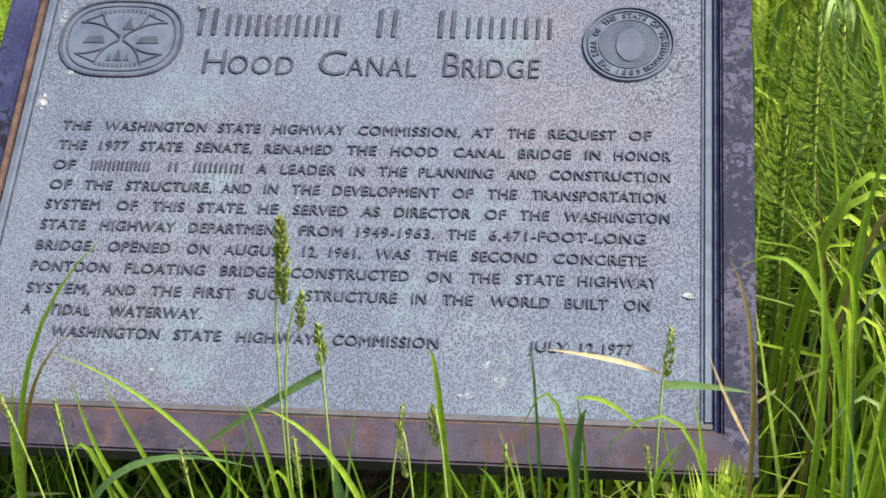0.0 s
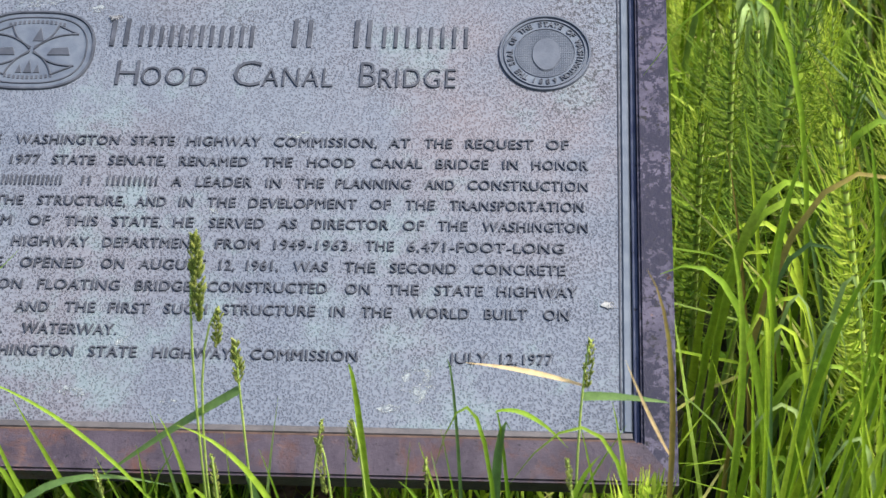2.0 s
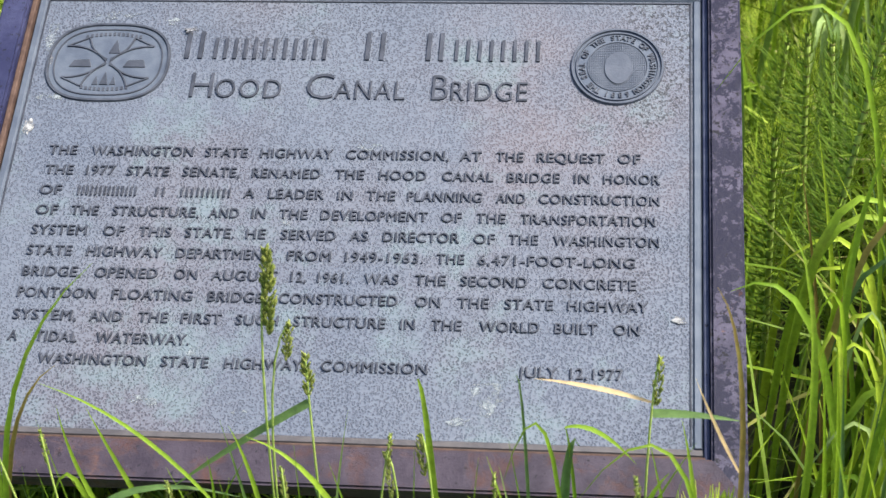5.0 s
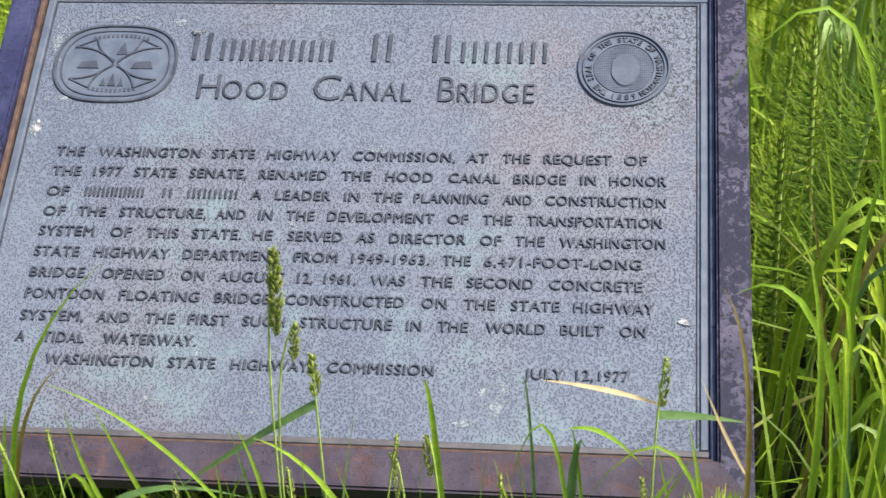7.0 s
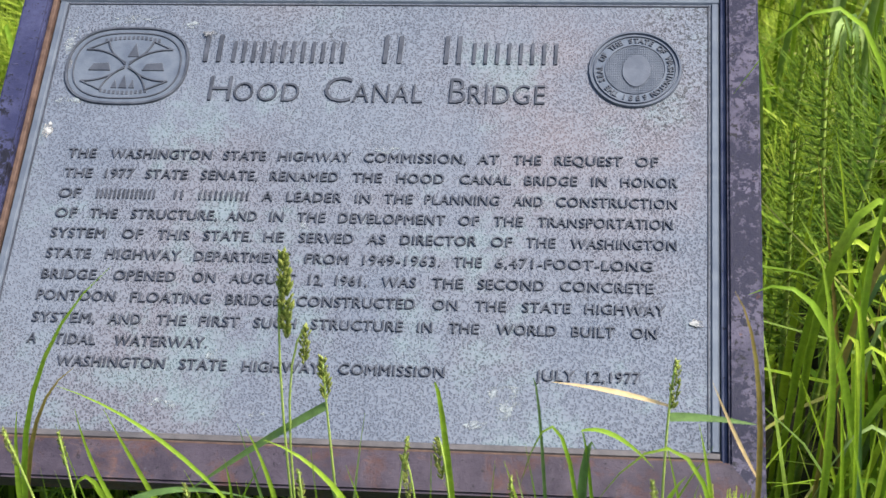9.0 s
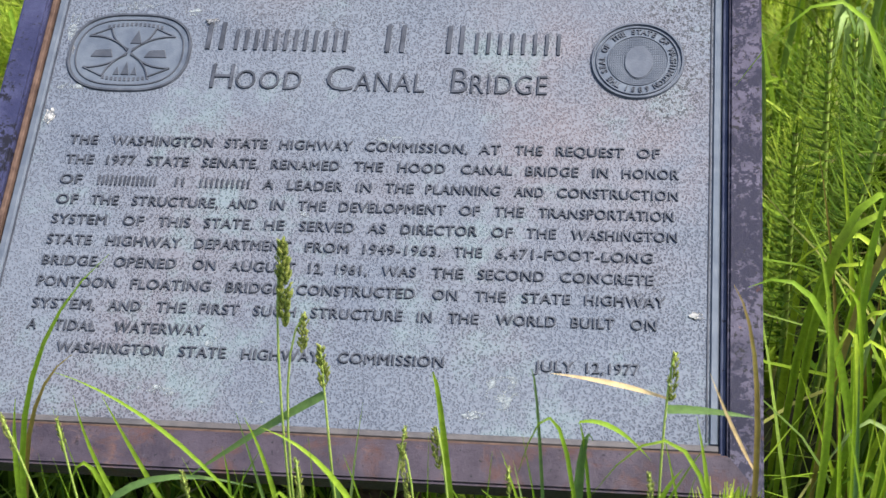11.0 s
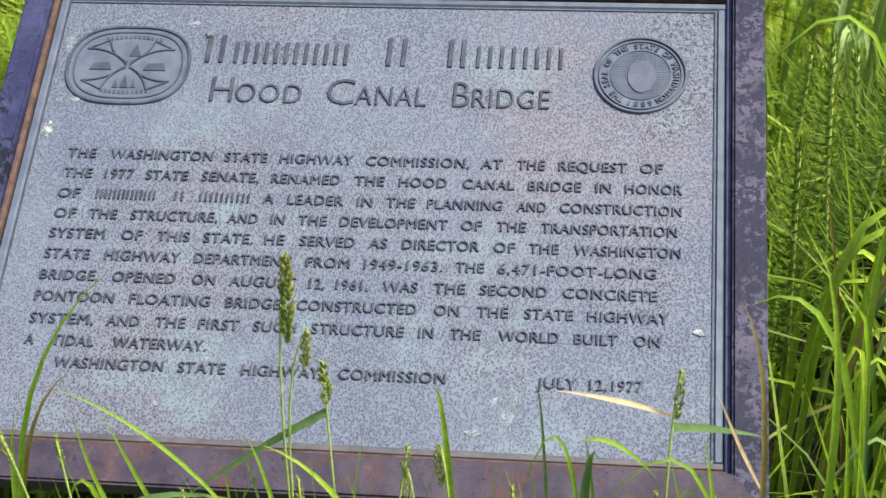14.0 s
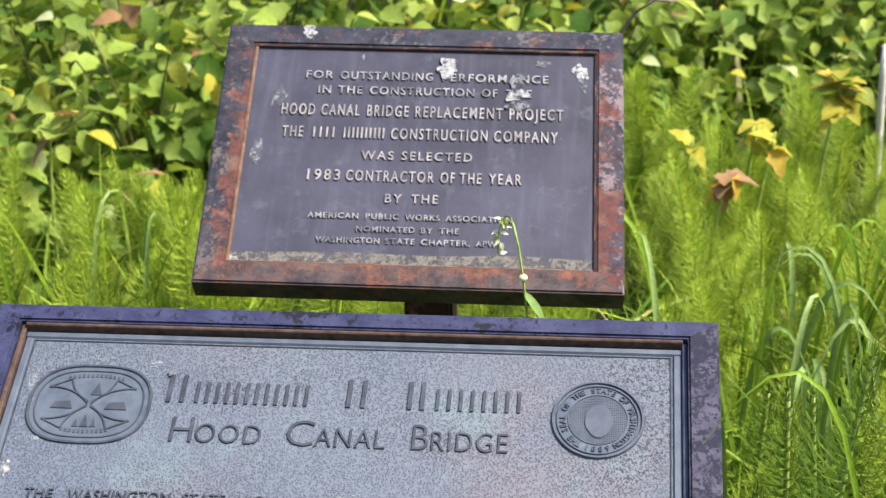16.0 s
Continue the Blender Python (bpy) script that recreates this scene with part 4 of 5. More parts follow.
def seed_stalk(root, mid, tip, head, girth, mat=SEED, leaf=None):
    """A flowering stalk: a thin stem with a plump, knobbly head."""
    ob = thing("grass_stalk", "green flowering grass stalk with a knobbly seed head", "grass stalk", (root[0], root[1], 0), "flowering grass stalks")
    pts = curve_points(root, mid, tip, 12)
    part("stem", tube(pts, [0.0013 - 0.0006 * i / 11 for i in range(12)], 5), HORSE_STEM, ob, smooth=True)
    r = random.Random(int(1000 * abs(tip[0])) + 3)
    t, m = Vector(tip), Vector(mid)
    d = (t - m).normalized()
    bm = bmesh.new()
    girth *= 1.1
    k = max(26, int(head / 0.0006))
    for i in range(k):
        f = i / (k - 1)
        bulge = girth * (0.30 + 0.70 * math.sin(math.pi * min(1, 0.12 + 0.88 * f)) ** 0.7)
        a = r.uniform(0, 2 * math.pi)
        out = Vector((math.cos(a), math.sin(a), 0)) * bulge * r.uniform(0.35, 0.75)
        at = t - d * head * (1 - f) + out
        way = (d + out.normalized() * 0.5).normalized()
        q = way.to_track_quat('Z', 'Y').to_matrix().to_4x4()
        g = bmesh.ops.create_icosphere(bm, subdivisions=1, radius=1.0)
        bmesh.ops.transform(bm, matrix=Matrix.Translation(at) @ q @ Matrix.Diagonal((girth * 0.21, girth * 0.16, girth * 0.62, 1)), verts=g["verts"])
    part("seed_head", bm, mat, ob, "yellow-green seed head")
    if leaf:
        lp = curve_points(*leaf, 9)
        part("leaf", swept(lp, [0.006 * (1 - (i / 8) ** 2) + 0.0004 for i in range(9)]), GRASS_BLUE, ob, "blue-green leaf", smooth=True)
    return ob


# flowering stalks in front of the bronze
seed_stalk((0.005, -0.33, 0.0), (-0.004, -0.32, 0.46), (0.012, -0.31, 0.690), 0.068, 0.0062)
seed_stalk((0.012, -0.33, 0.0), (-0.002, -0.32, 0.45), (0.021, -0.31, 0.628), 0.030, 0.0045)
seed_stalk((0.030, -0.33, 0.0), (0.030, -0.32, 0.44), (0.030, -0.31, 0.601), 0.034, 0.0050, leaf=((0.030, -0.315, 0.560), (-0.027, -0.315, 0.518), (-0.085, -0.315, 0.470)))
seed_stalk((0.270, -0.33, 0.0), (0.268, -0.32, 0.44), (0.276, -0.31, 0.607), 0.040, 0.0040, leaf=((0.272, -0.31, 0.556), (0.300, -0.31, 0.556), (0.332, -0.31, 0.552)))
seed_stalk((0.120, -0.33, 0.0), (0.116, -0.32, 0.42), (0.106, -0.31, 0.528), 0.035, 0.0040)
seed_stalk((0.085, -0.34, 0.0), (0.092, -0.33, 0.40), (0.082, -0.32, 0.520), 0.050, 0.0032)
seed_stalk((-0.150, -0.34, 0.0), (-0.165, -0.33, 0.40), (-0.172, -0.32, 0.530), 0.030, 0.0032)
seed_stalk((0.010, -0.36, 0.0), (0.012, -0.35, 0.40), (0.010, -0.34, 0.520), 0.045, 0.0034)
# single blades, wide and narrow
near_blade((0.120, -0.32, 0.0), (0.115, -0.31, 0.46), (0.105, -0.305, 0.572), 0.0068)
near_blade((0.190, -0.32, 0.0), (0.184, -0.31, 0.47), (0.175, -0.305, 0.576), 0.0032, GRASS_BLUE)
near_blade((0.200, -0.33, 0.0), (0.208, -0.32, 0.43), (0.221, -0.315, 0.528), 0.0105, GRASS_BLUE, "broad blue-green grass blade before the plaque")
near_blade((0.240, -0.33, 0.0), (0.222, -0.32, 0.42), (0.210, -0.315, 0.545), 0.0040)
near_blade((0.211, -0.315, 0.545), (0.235, -0.315, 0.541), (0.262, -0.315, 0.512), 0.0042, label="")
near_blade((-0.215, -0.33, 0.30), (-0.196, -0.32, 0.530), (-0.110, -0.31, 0.675), 0.0060)
near_blade((-0.225, -0.33, 0.25), (-0.205, -0.32, 0.480), (-0.153, -0.31, 0.584), 0.0058, BROWN, "brown-tipped grass blade before the plaque")
near_blade((-0.030, -0.33, 0.44), (-0.094, -0.32, 0.524), (-0.170, -0.31, 0.566), 0.0036)
near_blade((-0.110, -0.33, 0.40), (-0.145, -0.32, 0.470), (-0.160, -0.31, 0.545), 0.0045)
near_blade((-0.075, -0.33, 0.38), (-0.110, -0.32, 0.470), (-0.138, -0.31, 0.545), 0.0048)
near_blade((-0.215, -0.33, 0.38), (-0.214, -0.32, 0.470), (-0.205, -0.31, 0.540), 0.0060)
near_blade((-0.250, -0.33, 0.40), (-0.228, -0.32, 0.500), (-0.215, -0.31, 0.560), 0.0050)
near_blade((0.040, -0.33, 0.38), (0.034, -0.32, 0.450), (0.024, -0.315, 0.490), 0.0085, GRASS_BLUE, "broad cut blue-green grass blade before the plaque")
near_blade((0.075, -0.34, 0.36), (0.040, -0.33, 0.480), (-0.018, -0.32, 0.530), 0.0055)
near_blade((-0.005, -0.34, 0.36), (-0.012, -0.33, 0.470), (-0.030, -0.32, 0.540), 0.0050)
near_blade((-0.060, -0.34, 0.38), (-0.048, -0.33, 0.450), (-0.050, -0.32, 0.510), 0.0040)
near_blade((-0.170, -0.34, 0.40), (-0.120, -0.33, 0.475), (-0.030, -0.32, 0.470), 0.0070, GRASS_BLUE)
near_blade((0.300, -0.34, 0.36), (0.305, -0.33, 0.460), (0.292, -0.32, 0.560), 0.0060)
near_blade((0.245, -0.34, 0.36), (0.262, -0.33, 0.460), (0.285, -0.32, 0.510), 0.0070)
near_blade((0.150, -0.34, 0.36), (0.160, -0.33, 0.440), (0.140, -0.32, 0.480), 0.0050)
near_blade((0.272, -0.31, 0.566), (0.232, -0.31, 0.578), (0.190, -0.308, 0.583), 0.0042, DRY, "dry straw-coloured grass blade")
near_blade((0.330, -0.33, 0.30), (0.334, -0.32, 0.550), (0.312, -0.30, 0.660), 0.0048, BROWN, "browning grass blade beside the plaque")
near_blade((0.335, -0.32, 0.510), (0.318, -0.315, 0.545), (0.300, -0.31, 0.590), 0.0030, DRY, "dry straw-coloured grass blade")
near_blade((0.480, -0.02, 0.20), (0.430, -0.05, 0.690), (0.318, -0.06, 0.672), 0.0055)
near_blade((0.440, -0.20, 0.20), (0.400, -0.20, 0.520), (0.330, -0.19, 0.575), 0.0080)
near_blade((0.385, -0.22, 0.20), (0.395, -0.22, 0.480), (0.372, -0.21, 0.640), 0.0075)
near_blade((0.460, -0.15, 0.10), (0.420, -0.16, 0.480), (0.440, -0.15, 0.690), 0.0085)
near_blade((0.420, -0.24, 0.10), (0.440, -0.24, 0.470), (0.490, -0.23, 0.640), 0.0080)
near_blade((0.520, -0.18, 0.10), (0.500, -0.18, 0.500), (0.470, -0.17, 0.700), 0.0080)
near_blade((0.540, -0.22, 0.10), (0.520, -0.22, 0.460), (0.470, -0.21, 0.500), 0.0070)


# broad crossing blades in the stand beside the plaque
rw = random.Random(404)
for i in range(46):
    x = rw.uniform(0.385, 0.62)
    y = rw.uniform(-0.26, 0.12)
    lean = rw.choice((-1, 1)) * rw.uniform(0.01, 0.13)
    if x + lean < 0.375:
        lean = abs(lean)
    top = rw.uniform(0.40, 0.66) - 0.25 * max(0.0, -y)
    if x > 0.43 and y < 0.02:
        top = min(top, 0.46)
    fold = rw.random() < 0.3
    mat = GRASS_BLUE if i % 5 == 0 else BROWN if i % 11 == 6 else GRASS_LIME if i % 2 else GRASS_HERO
    near_blade((x, y, 0.05), (x + (0.30 if fold else 0.40) * lean, y, 0.90 * top if fold else 0.56 * top),
               (x + (1.5 if fold else 1.0) * lean, y + 0.01, top * (0.86 if fold else 1.0)), rw.uniform(0.0055, 0.0100), mat, "broad grass blade beside the plaque")


for i in range(64):
    x = rw.uniform(0.375, 0.58)
    y = rw.uniform(-0.34, -0.22)
    lean = rw.choice((-1, 1)) * rw.uniform(0.01, 0.10)
    if x + lean < 0.372:
        lean = abs(lean)
    top = rw.uniform(0.45, 0.63)
    near_blade((x, y, 0.03), (x + 0.38 * lean, y, 0.58 * top), (x + lean, y + 0.01, top), rw.uniform(0.0045, 0.0085),
               GRASS_BLUE if i % 8 == 0 else GRASS_LIME if i % 3 else GRASS_HERO, "broad grass blade beside the plaque")


# leaning blades that cross before the horsetails
for i in range(26):
    x, y = rw.uniform(0.40, 0.60), rw.uniform(-0.12, 0.08)
    lean = rw.choice((-1, 1)) * rw.uniform(0.04, 0.16)
    if x + lean < 0.385:
        lean = abs(lean)
    top = rw.uniform(0.50, 0.65)
    near_blade((x, y, 0.05), (x + 0.36 * lean, y, 0.58 * top), (x + lean, y - 0.01, top), rw.uniform(0.0040, 0.0090),
               (GRASS_LIME, GRASS_HERO, GRASS_PALE, GRASS_LIME, BROWN)[i % 5 if i % 10 != 4 else 0], "leaning grass blade beside the plaque")


for i in range(16):
    x, y = rw.uniform(0.40, 0.56), rw.uniform(-0.30, -0.14)
    top = rw.uniform(0.42, 0.60)
    reach = rw.choice((-1, 1)) * rw.uniform(0.04, 0.10)
    if x + reach < 0.375:
        reach = -reach
    near_blade((x, y, 0.05), (x + 0.35 * reach, y, 0.95 * top), (x + reach, y, top * rw.uniform(0.78, 0.95)), rw.uniform(0.0030, 0.0055), GRASS_PALE if i % 2 else GRASS_LIME, "slender pale arching grass blade")


# thin young stalks and blades along the lower edge
rs = random.Random(12)
for i in range(16):
    x = -0.26 + 0.036 * i + rs.uniform(-0.014, 0.014)
    y = rs.uniform(-0.40, -0.30)
    top = 0.50 + rs.uniform(-0.035, 0.03) + 0.95 * max(0.0, -0.31 - y)
    lean = rs.uniform(-0.04, 0.04)
    if i % 3 == 0:
        seed_stalk((x, y, 0.0), (x + 0.3 * lean, y, 0.6 * top), (x + lean, y, top), rs.uniform(0.022, 0.036), 0.0030)
    else:
        near_blade((x, y, 0.15), (x + 0.25 * lean, y, 0.62 * top), (x + lean, y + 0.01, top), rs.uniform(0.003, 0.006))


# loose blades that cross before the lower edge, some of them bent over
rb = random.Random(77)
for i in range(20):
    x = rb.uniform(-0.27, 0.34)
    y = rb.uniform(-0.36, -0.295)
    lean = rb.choice((-1, 1)) * rb.uniform(0.03, 0.11)
    top = rb.uniform(0.455, 0.55)
    if i % 4 == 0:
        near_blade((x, y, 0.2), (x + 0.30 * lean, y, 0.985 * top), (x + 1.1 * lean, y, top - 0.035), rb.uniform(0.003, 0.005))
    else:
        near_blade((x, y, 0.2), (x + 0.42 * lean, y, 0.2 + 0.56 * (top - 0.2)), (x + lean, y + 0.01, top), rb.uniform(0.0028, 0.0055), GRASS_PALE if i % 5 == 0 else GRASS_HERO, "pale grass blade")


# long arching blades in the meadow behind
ra = random.Random(31)
for i in range(34):
    x = ra.uniform(0.32, 0.95) if i % 3 else ra.uniform(-0.85, -0.30)
    y = ra.uniform(0.36, 0.95)
    top = ra.uniform(0.40, 0.54)
    a = ra.uniform(0, 2 * math.pi)
    reach = ra.uniform(0.06, 0.20)
    near_blade((x, y, 0.0), (x + 0.35 * reach * math.cos(a), y + 0.35 * reach * math.sin(a), 0.92 * top),
               (x + reach * math.cos(a), y + reach * math.sin(a), top * ra.uniform(0.72, 1.02)), ra.uniform(0.006, 0.011),
               GRASS_PALE if i % 2 else GRASS_HERO, "pale grey-green arching grass blade")


for i in range(30):
    x, y = ra.uniform(0.38, 0.74), ra.uniform(0.50, 0.90)
    top = ra.uniform(0.34, 0.47)
    a = ra.uniform(0, 2 * math.pi)
    reach = ra.uniform(0.05, 0.15)
    near_blade((x, y, 0.0), (x + 0.35 * reach * math.cos(a), y + 0.35 * reach * math.sin(a), 0.95 * top),
               (x + reach * math.cos(a), y + reach * math.sin(a), top * ra.uniform(0.70, 1.0)), ra.uniform(0.006, 0.011),
               GRASS_PALE if i % 3 else GRASS_HERO, "pale grey-green arching grass blade")


# ---------------------------------------------------------------- horsetails
def horsetail_parts(height, seed, nodes_step=0.0118, girth=1.0, spread=0.066, needle=0.00075, bend_by=0.035, first=0.22, taper=0.7, count=15):
    """Stem, node bands and branches of one plant, standing at the origin."""
    r = np.random.default_rng(seed)
    n = int(height / nodes_step)
    bend = r.normal(0, bend_by, 2)
    axis = [Vector((bend[0] * (i / n) ** 2, bend[1] * (i / n) ** 2, height * i / n)) for i in range(n + 1)]
    stem = tube(axis[::3] + [axis[-1]], [girth * 0.0030 * (1 - taper * i / (len(axis[::3]))) + 0.0004 for i in range(len(axis[::3]) + 1)], 6)
    bands = bmesh.new()
    verts, faces = [], []
    for i in range(int(n * first), n + 1):
        f = i / n
        z = axis[i]
        rad = girth * 0.0032 * (1 - taper * f) + 0.0006
        add(bands, tube([z - Vector((0, 0, 0.0010)), z + Vector((0, 0, 0.0012))], [rad * 0.96, rad * 1.06], 6))
        reach = spread * min(1.0, (1 - f) * 4.5 + 0.34) * (0.75 + 0.25 * min(1, (f - 0.2) * 4))
        for k in range(count):
            a = 2 * math.pi * (k + 0.5 * (i % 2)) / count + r.normal(0, 0.12)
            tilt = 0.28 + 0.45 * f + 0.55 * f ** 6 + r.normal(0, 0.12)
            ln = reach * r.uniform(0.75, 1.1)
            out = np.array([math.cos(a), math.sin(a), 0])
            side = np.array([-math.sin(a), math.cos(a), 0]) * needle
            p0 = np.array(z)
            p1 = p0 + out * ln * 0.55 * math.cos(tilt * 0.7) + np.array([0, 0, ln * 0.55 * math.sin(tilt * 0.7)])
            p2 = p0 + out * ln * math.cos(tilt) + np.array([0, 0, ln * math.sin(tilt)])
            b = len(verts)
            lift = np.array([0, 0, 0.0006])
            verts += [p0 - side + lift, p0 + side - lift, p1 - side + lift, p1 + side - lift, p2 - side * 0.3, p2 + side * 0.3]
            faces += [(b, b + 1, b + 3, b + 2), (b + 2, b + 3, b + 5, b + 4)]
    return stem, bands, verts, faces


def horsetail(height, seed):
    ob = thing("horsetail", "bright green horsetail with whorls of needle-thin branches", "horsetail", (0, 0, 0), "horsetails in the meadow")
    stem, bands, verts, faces = horsetail_parts(height, seed)
    part("stem", stem, HORSE_STEM, ob, "jointed pale green stem", smooth=True)
    part("sheath", bands, NODE_BAND, ob, "dark toothed sheaths")["kind"] = "stuff"
    raw("needle_foliage", verts, faces, HORSETAIL, ob)["kind"] = "stuff"
    return ob


def tall_horsetail(root, tip, seed, mat, spread, first, count):
    """One of the large, thick-stemmed plants that stand by themselves beside the plaque."""
    a, b = Vector(root), Vector(tip)
    ob = thing("horsetail", "tall horsetail with thick banded stem and long needles beside the plaque", "horsetail", root, "horsetails in the meadow")
    stem, bands, verts, faces = horsetail_parts((b - a).length, seed, 0.0115, 1.30, spread, 0.00056, 0.008, first, 0.40, count)
    turn = (b - a).to_track_quat('Z', 'Y').to_matrix()
    for bm in (stem, bands):
        bmesh.ops.transform(bm, matrix=Matrix.Translation(a) @ turn.to_4x4(), verts=bm.verts)
    part("stem", stem, HORSE_STEM, ob, "thick pale green jointed stem", smooth=True)
    part("sheath", bands, NODE_BAND, ob, "dark toothed sheaths")["kind"] = "stuff"
    v = np.array(verts) @ np.array(turn).T
    raw("needle_foliage", v, faces, mat, ob)["kind"] = "stuff"


def free_of_signs(x, y, z, r):
    for inv, hx, hy in ((SIGN.inverted(), 0.36, 0.28), (SMALL.inverted(), 0.245, 0.19)):
        for k in range(6):
            q = inv @ Vector((x, y, z * (0.3 + 0.14 * k)))
            if abs(q.x) < hx + r and abs(q.y) < hy + r and q.z > -0.12:
                return False
    return True


originals = [(horsetail(h, 20 + i), h) for i, h in enumerate((0.56, 0.50, 0.46, 0.42, 0.52))]
spots = [(0.66, 0.34, 0.46), (0.56, 0.42, 0.44),
         (0.290, -0.330, 0.445), (0.320, -0.35, 0.40)]
r = random.Random(5)
while len(spots) < 262:
    y = 0.38 + 1.70 * r.random()
    x = r.uniform(-0.62 - 0.35 * y, 0.50 + 0.36 * y)
    if y < 0.9 and x > 0.25 and r.random() < 0.8:
        continue
    if y > (1.25 if x < 0.15 else 1.80):
        continue
    spots.append((x, y, r.uniform(*((0.30, 0.45) if x < 0.15 else (0.24, 0.40))) - 0.05 * max(0.0, 0.6 - y)))
tall_horsetail((0.594, -0.10, 0.0), (0.474, -0.10, 0.648), 61, HORSETAIL, 0.040, 0.30, 20)
tall_horsetail((0.405, 0.10, 0.0), (0.459, 0.10, 0.680), 62, HORSETAIL_DARKENED, 0.058, 0.45, 14)
for i, (root, tip) in enumerate((
        ((0.465, 0.27, 0.0), (0.402, 0.25, 0.555)), ((0.400, 0.16, 0.0), (0.392, 0.15, 0.500)), ((0.500, 0.16, 0.0), (0.528, 0.12, 0.574)),
        ((0.500, 0.40, 0.0), (0.469, 0.40, 0.468)), ((0.690, 0.22, 0.0), (0.590, 0.18, 0.510)), ((0.580, 0.40, 0.0), (0.552, 0.38, 0.480)),
        ((0.410, 0.54, 0.0), (0.425, 0.50, 0.410)), ((0.660, 0.50, 0.0), (0.640, 0.49, 0.450)))):
    tall_horsetail(root, tip, 63 + i, HORSETAIL_DARKENED, 0.044, 0.50, 15)
used = set()
for x, y, h in spots:
    ob, base = originals[r.randrange(5)]
    tall = h / base
    if not free_of_signs(x, y, h, 0.05) and y > -0.3:
        continue
    m = Matrix.Translation((x, y, ground_height(x, y))) @ pose(0, 0, 0, r.uniform(-4, 4), r.uniform(-4, 4), r.uniform(0, 360))
    if ob.name not in used:
        used.add(ob.name)
        ob.matrix_basis = m
        ob.scale = (0.5 + 0.5 * tall, 0.5 + 0.5 * tall, tall)
        continue
    c = copy_thing(ob, m)
    c.scale = (0.5 + 0.5 * tall, 0.5 + 0.5 * tall, tall)


# ---------------------------------------------------------------- shrubs
def leaf_mesh(name, length, width, fold, curl, lobed=False):
    """One folded, curled leaf with its stalk end at the origin, pointing along x."""
    bm = bmesh.new()
    rows = []
    n = 7
    for i in range(n):
        f = i / (n - 1)
        half = width * 0.5 * math.sin(math.pi * min(1.0, 0.06 + 0.94 * f) ** 0.85) * (1.0 if not lobed else (1.16 if i % 2 else 0.80))
        half = max(half, 0.0006)
        z = curl * length * f * f
        rows.append((bm.verts.new((length * f, -half, z + fold * half)), bm.verts.new((length * f, 0, z)), bm.verts.new((length * f, half, z + fold * half))))
    for a, b in zip(rows, rows[1:]):
        bm.faces.new((a[0], a[1], b[1], b[0]))
        bm.faces.new((a[1], a[2], b[2], b[1]))
    me = bpy.data.meshes.new(name)
    bm.to_mesh(me)
    bm.free()
    me.polygons.foreach_set("use_smooth", [True] * len(me.polygons))
    return me


LEAVES = []
for L, W, F, C in ((0.062, 0.044, 0.35, -0.25), (0.050, 0.038, 0.25, -0.35), (0.072, 0.046, 0.30, -0.15), (0.044, 0.036, 0.45, -0.2)):
    me = leaf_mesh("leaf", L, W, F, C, len(LEAVES) % 2 == 0)
    me.materials.append(SHRUB)
    LEAVES.append(me)
ODD = []
for mat in (PALE, PALE, YELLOW, ORANGE):
    me = leaf_mesh("leaf", 0.060, 0.044, 0.3, -0.35)
    me.materials.append(mat)
    ODD.append(me)
co_leaf = []
for me in LEAVES:
    a = np.empty(len(me.vertices) * 3, np.float32)
    me.vertices.foreach_get("co", a)
    co_leaf.append((a.reshape(-1, 3), np.array([tuple(f.vertices) for f in me.polygons])))


def shrub(x, y, radius, height, seed, count=150, inner=300):
    """A low leafy bush: thin stems, outer leaves as pieces, and a joined mass of inner leaves."""
    q = np.random.default_rng(seed)
    gz = ground_height(x, y)
    ob = thing("shrub", "low leafy green shrub with rounded leaves at the meadow's edge", "shrub", (x, y, gz), "shrubs behind the plaques")
    for k in range(7):
        a = q.uniform(0, 2 * math.pi)
        e = radius * q.uniform(0.3, 0.85)
        top = Vector((x + e * math.cos(a), y + e * math.sin(a), gz + height * q.uniform(0.6, 0.95)))
        part("stem", tube(curve_points((x, y, gz - 0.02), (x + 0.3 * e * math.cos(a), y + 0.3 * e * math.sin(a), gz + height * 0.5), top, 6), [0.0036, 0.0032, 0.0028, 0.0022, 0.0018, 0.0012], 5), SHRUB_STEM, ob)

    def place(outer):
        a, u = q.uniform(0, 2 * math.pi), q.uniform(0.05, 1.0)
        rad = radius * math.sqrt(1 - (u - 0.15) ** 2 if u > 0.15 else 1.0) * (q.uniform(0.80, 1.05) if outer else q.uniform(0.2, 0.82))
        p = Vector((rad * math.cos(a), rad * math.sin(a), height * u * (q.uniform(0.85, 1.12) if outer else q.uniform(0.4, 0.92))))
        return p, Euler((q.normal(0, 0.55), q.normal(0.20, 0.5), a + q.normal(0, 0.9)))

    for k in range(count):
        p, e = place(True)
        lf = new("leaf", (ODD if q.random() < 0.13 else LEAVES)[q.integers(0, 4)])
        lf.parent = ob
        lf.location, lf.rotation_euler = p, e
        s = q.uniform(0.50, 1.05)
        lf.scale = (s, s, s)
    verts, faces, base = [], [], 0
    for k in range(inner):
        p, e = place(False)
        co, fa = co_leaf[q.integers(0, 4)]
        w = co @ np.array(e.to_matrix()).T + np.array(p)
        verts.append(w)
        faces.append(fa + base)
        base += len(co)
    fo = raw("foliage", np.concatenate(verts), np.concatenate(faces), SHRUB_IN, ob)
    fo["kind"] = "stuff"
    return ob


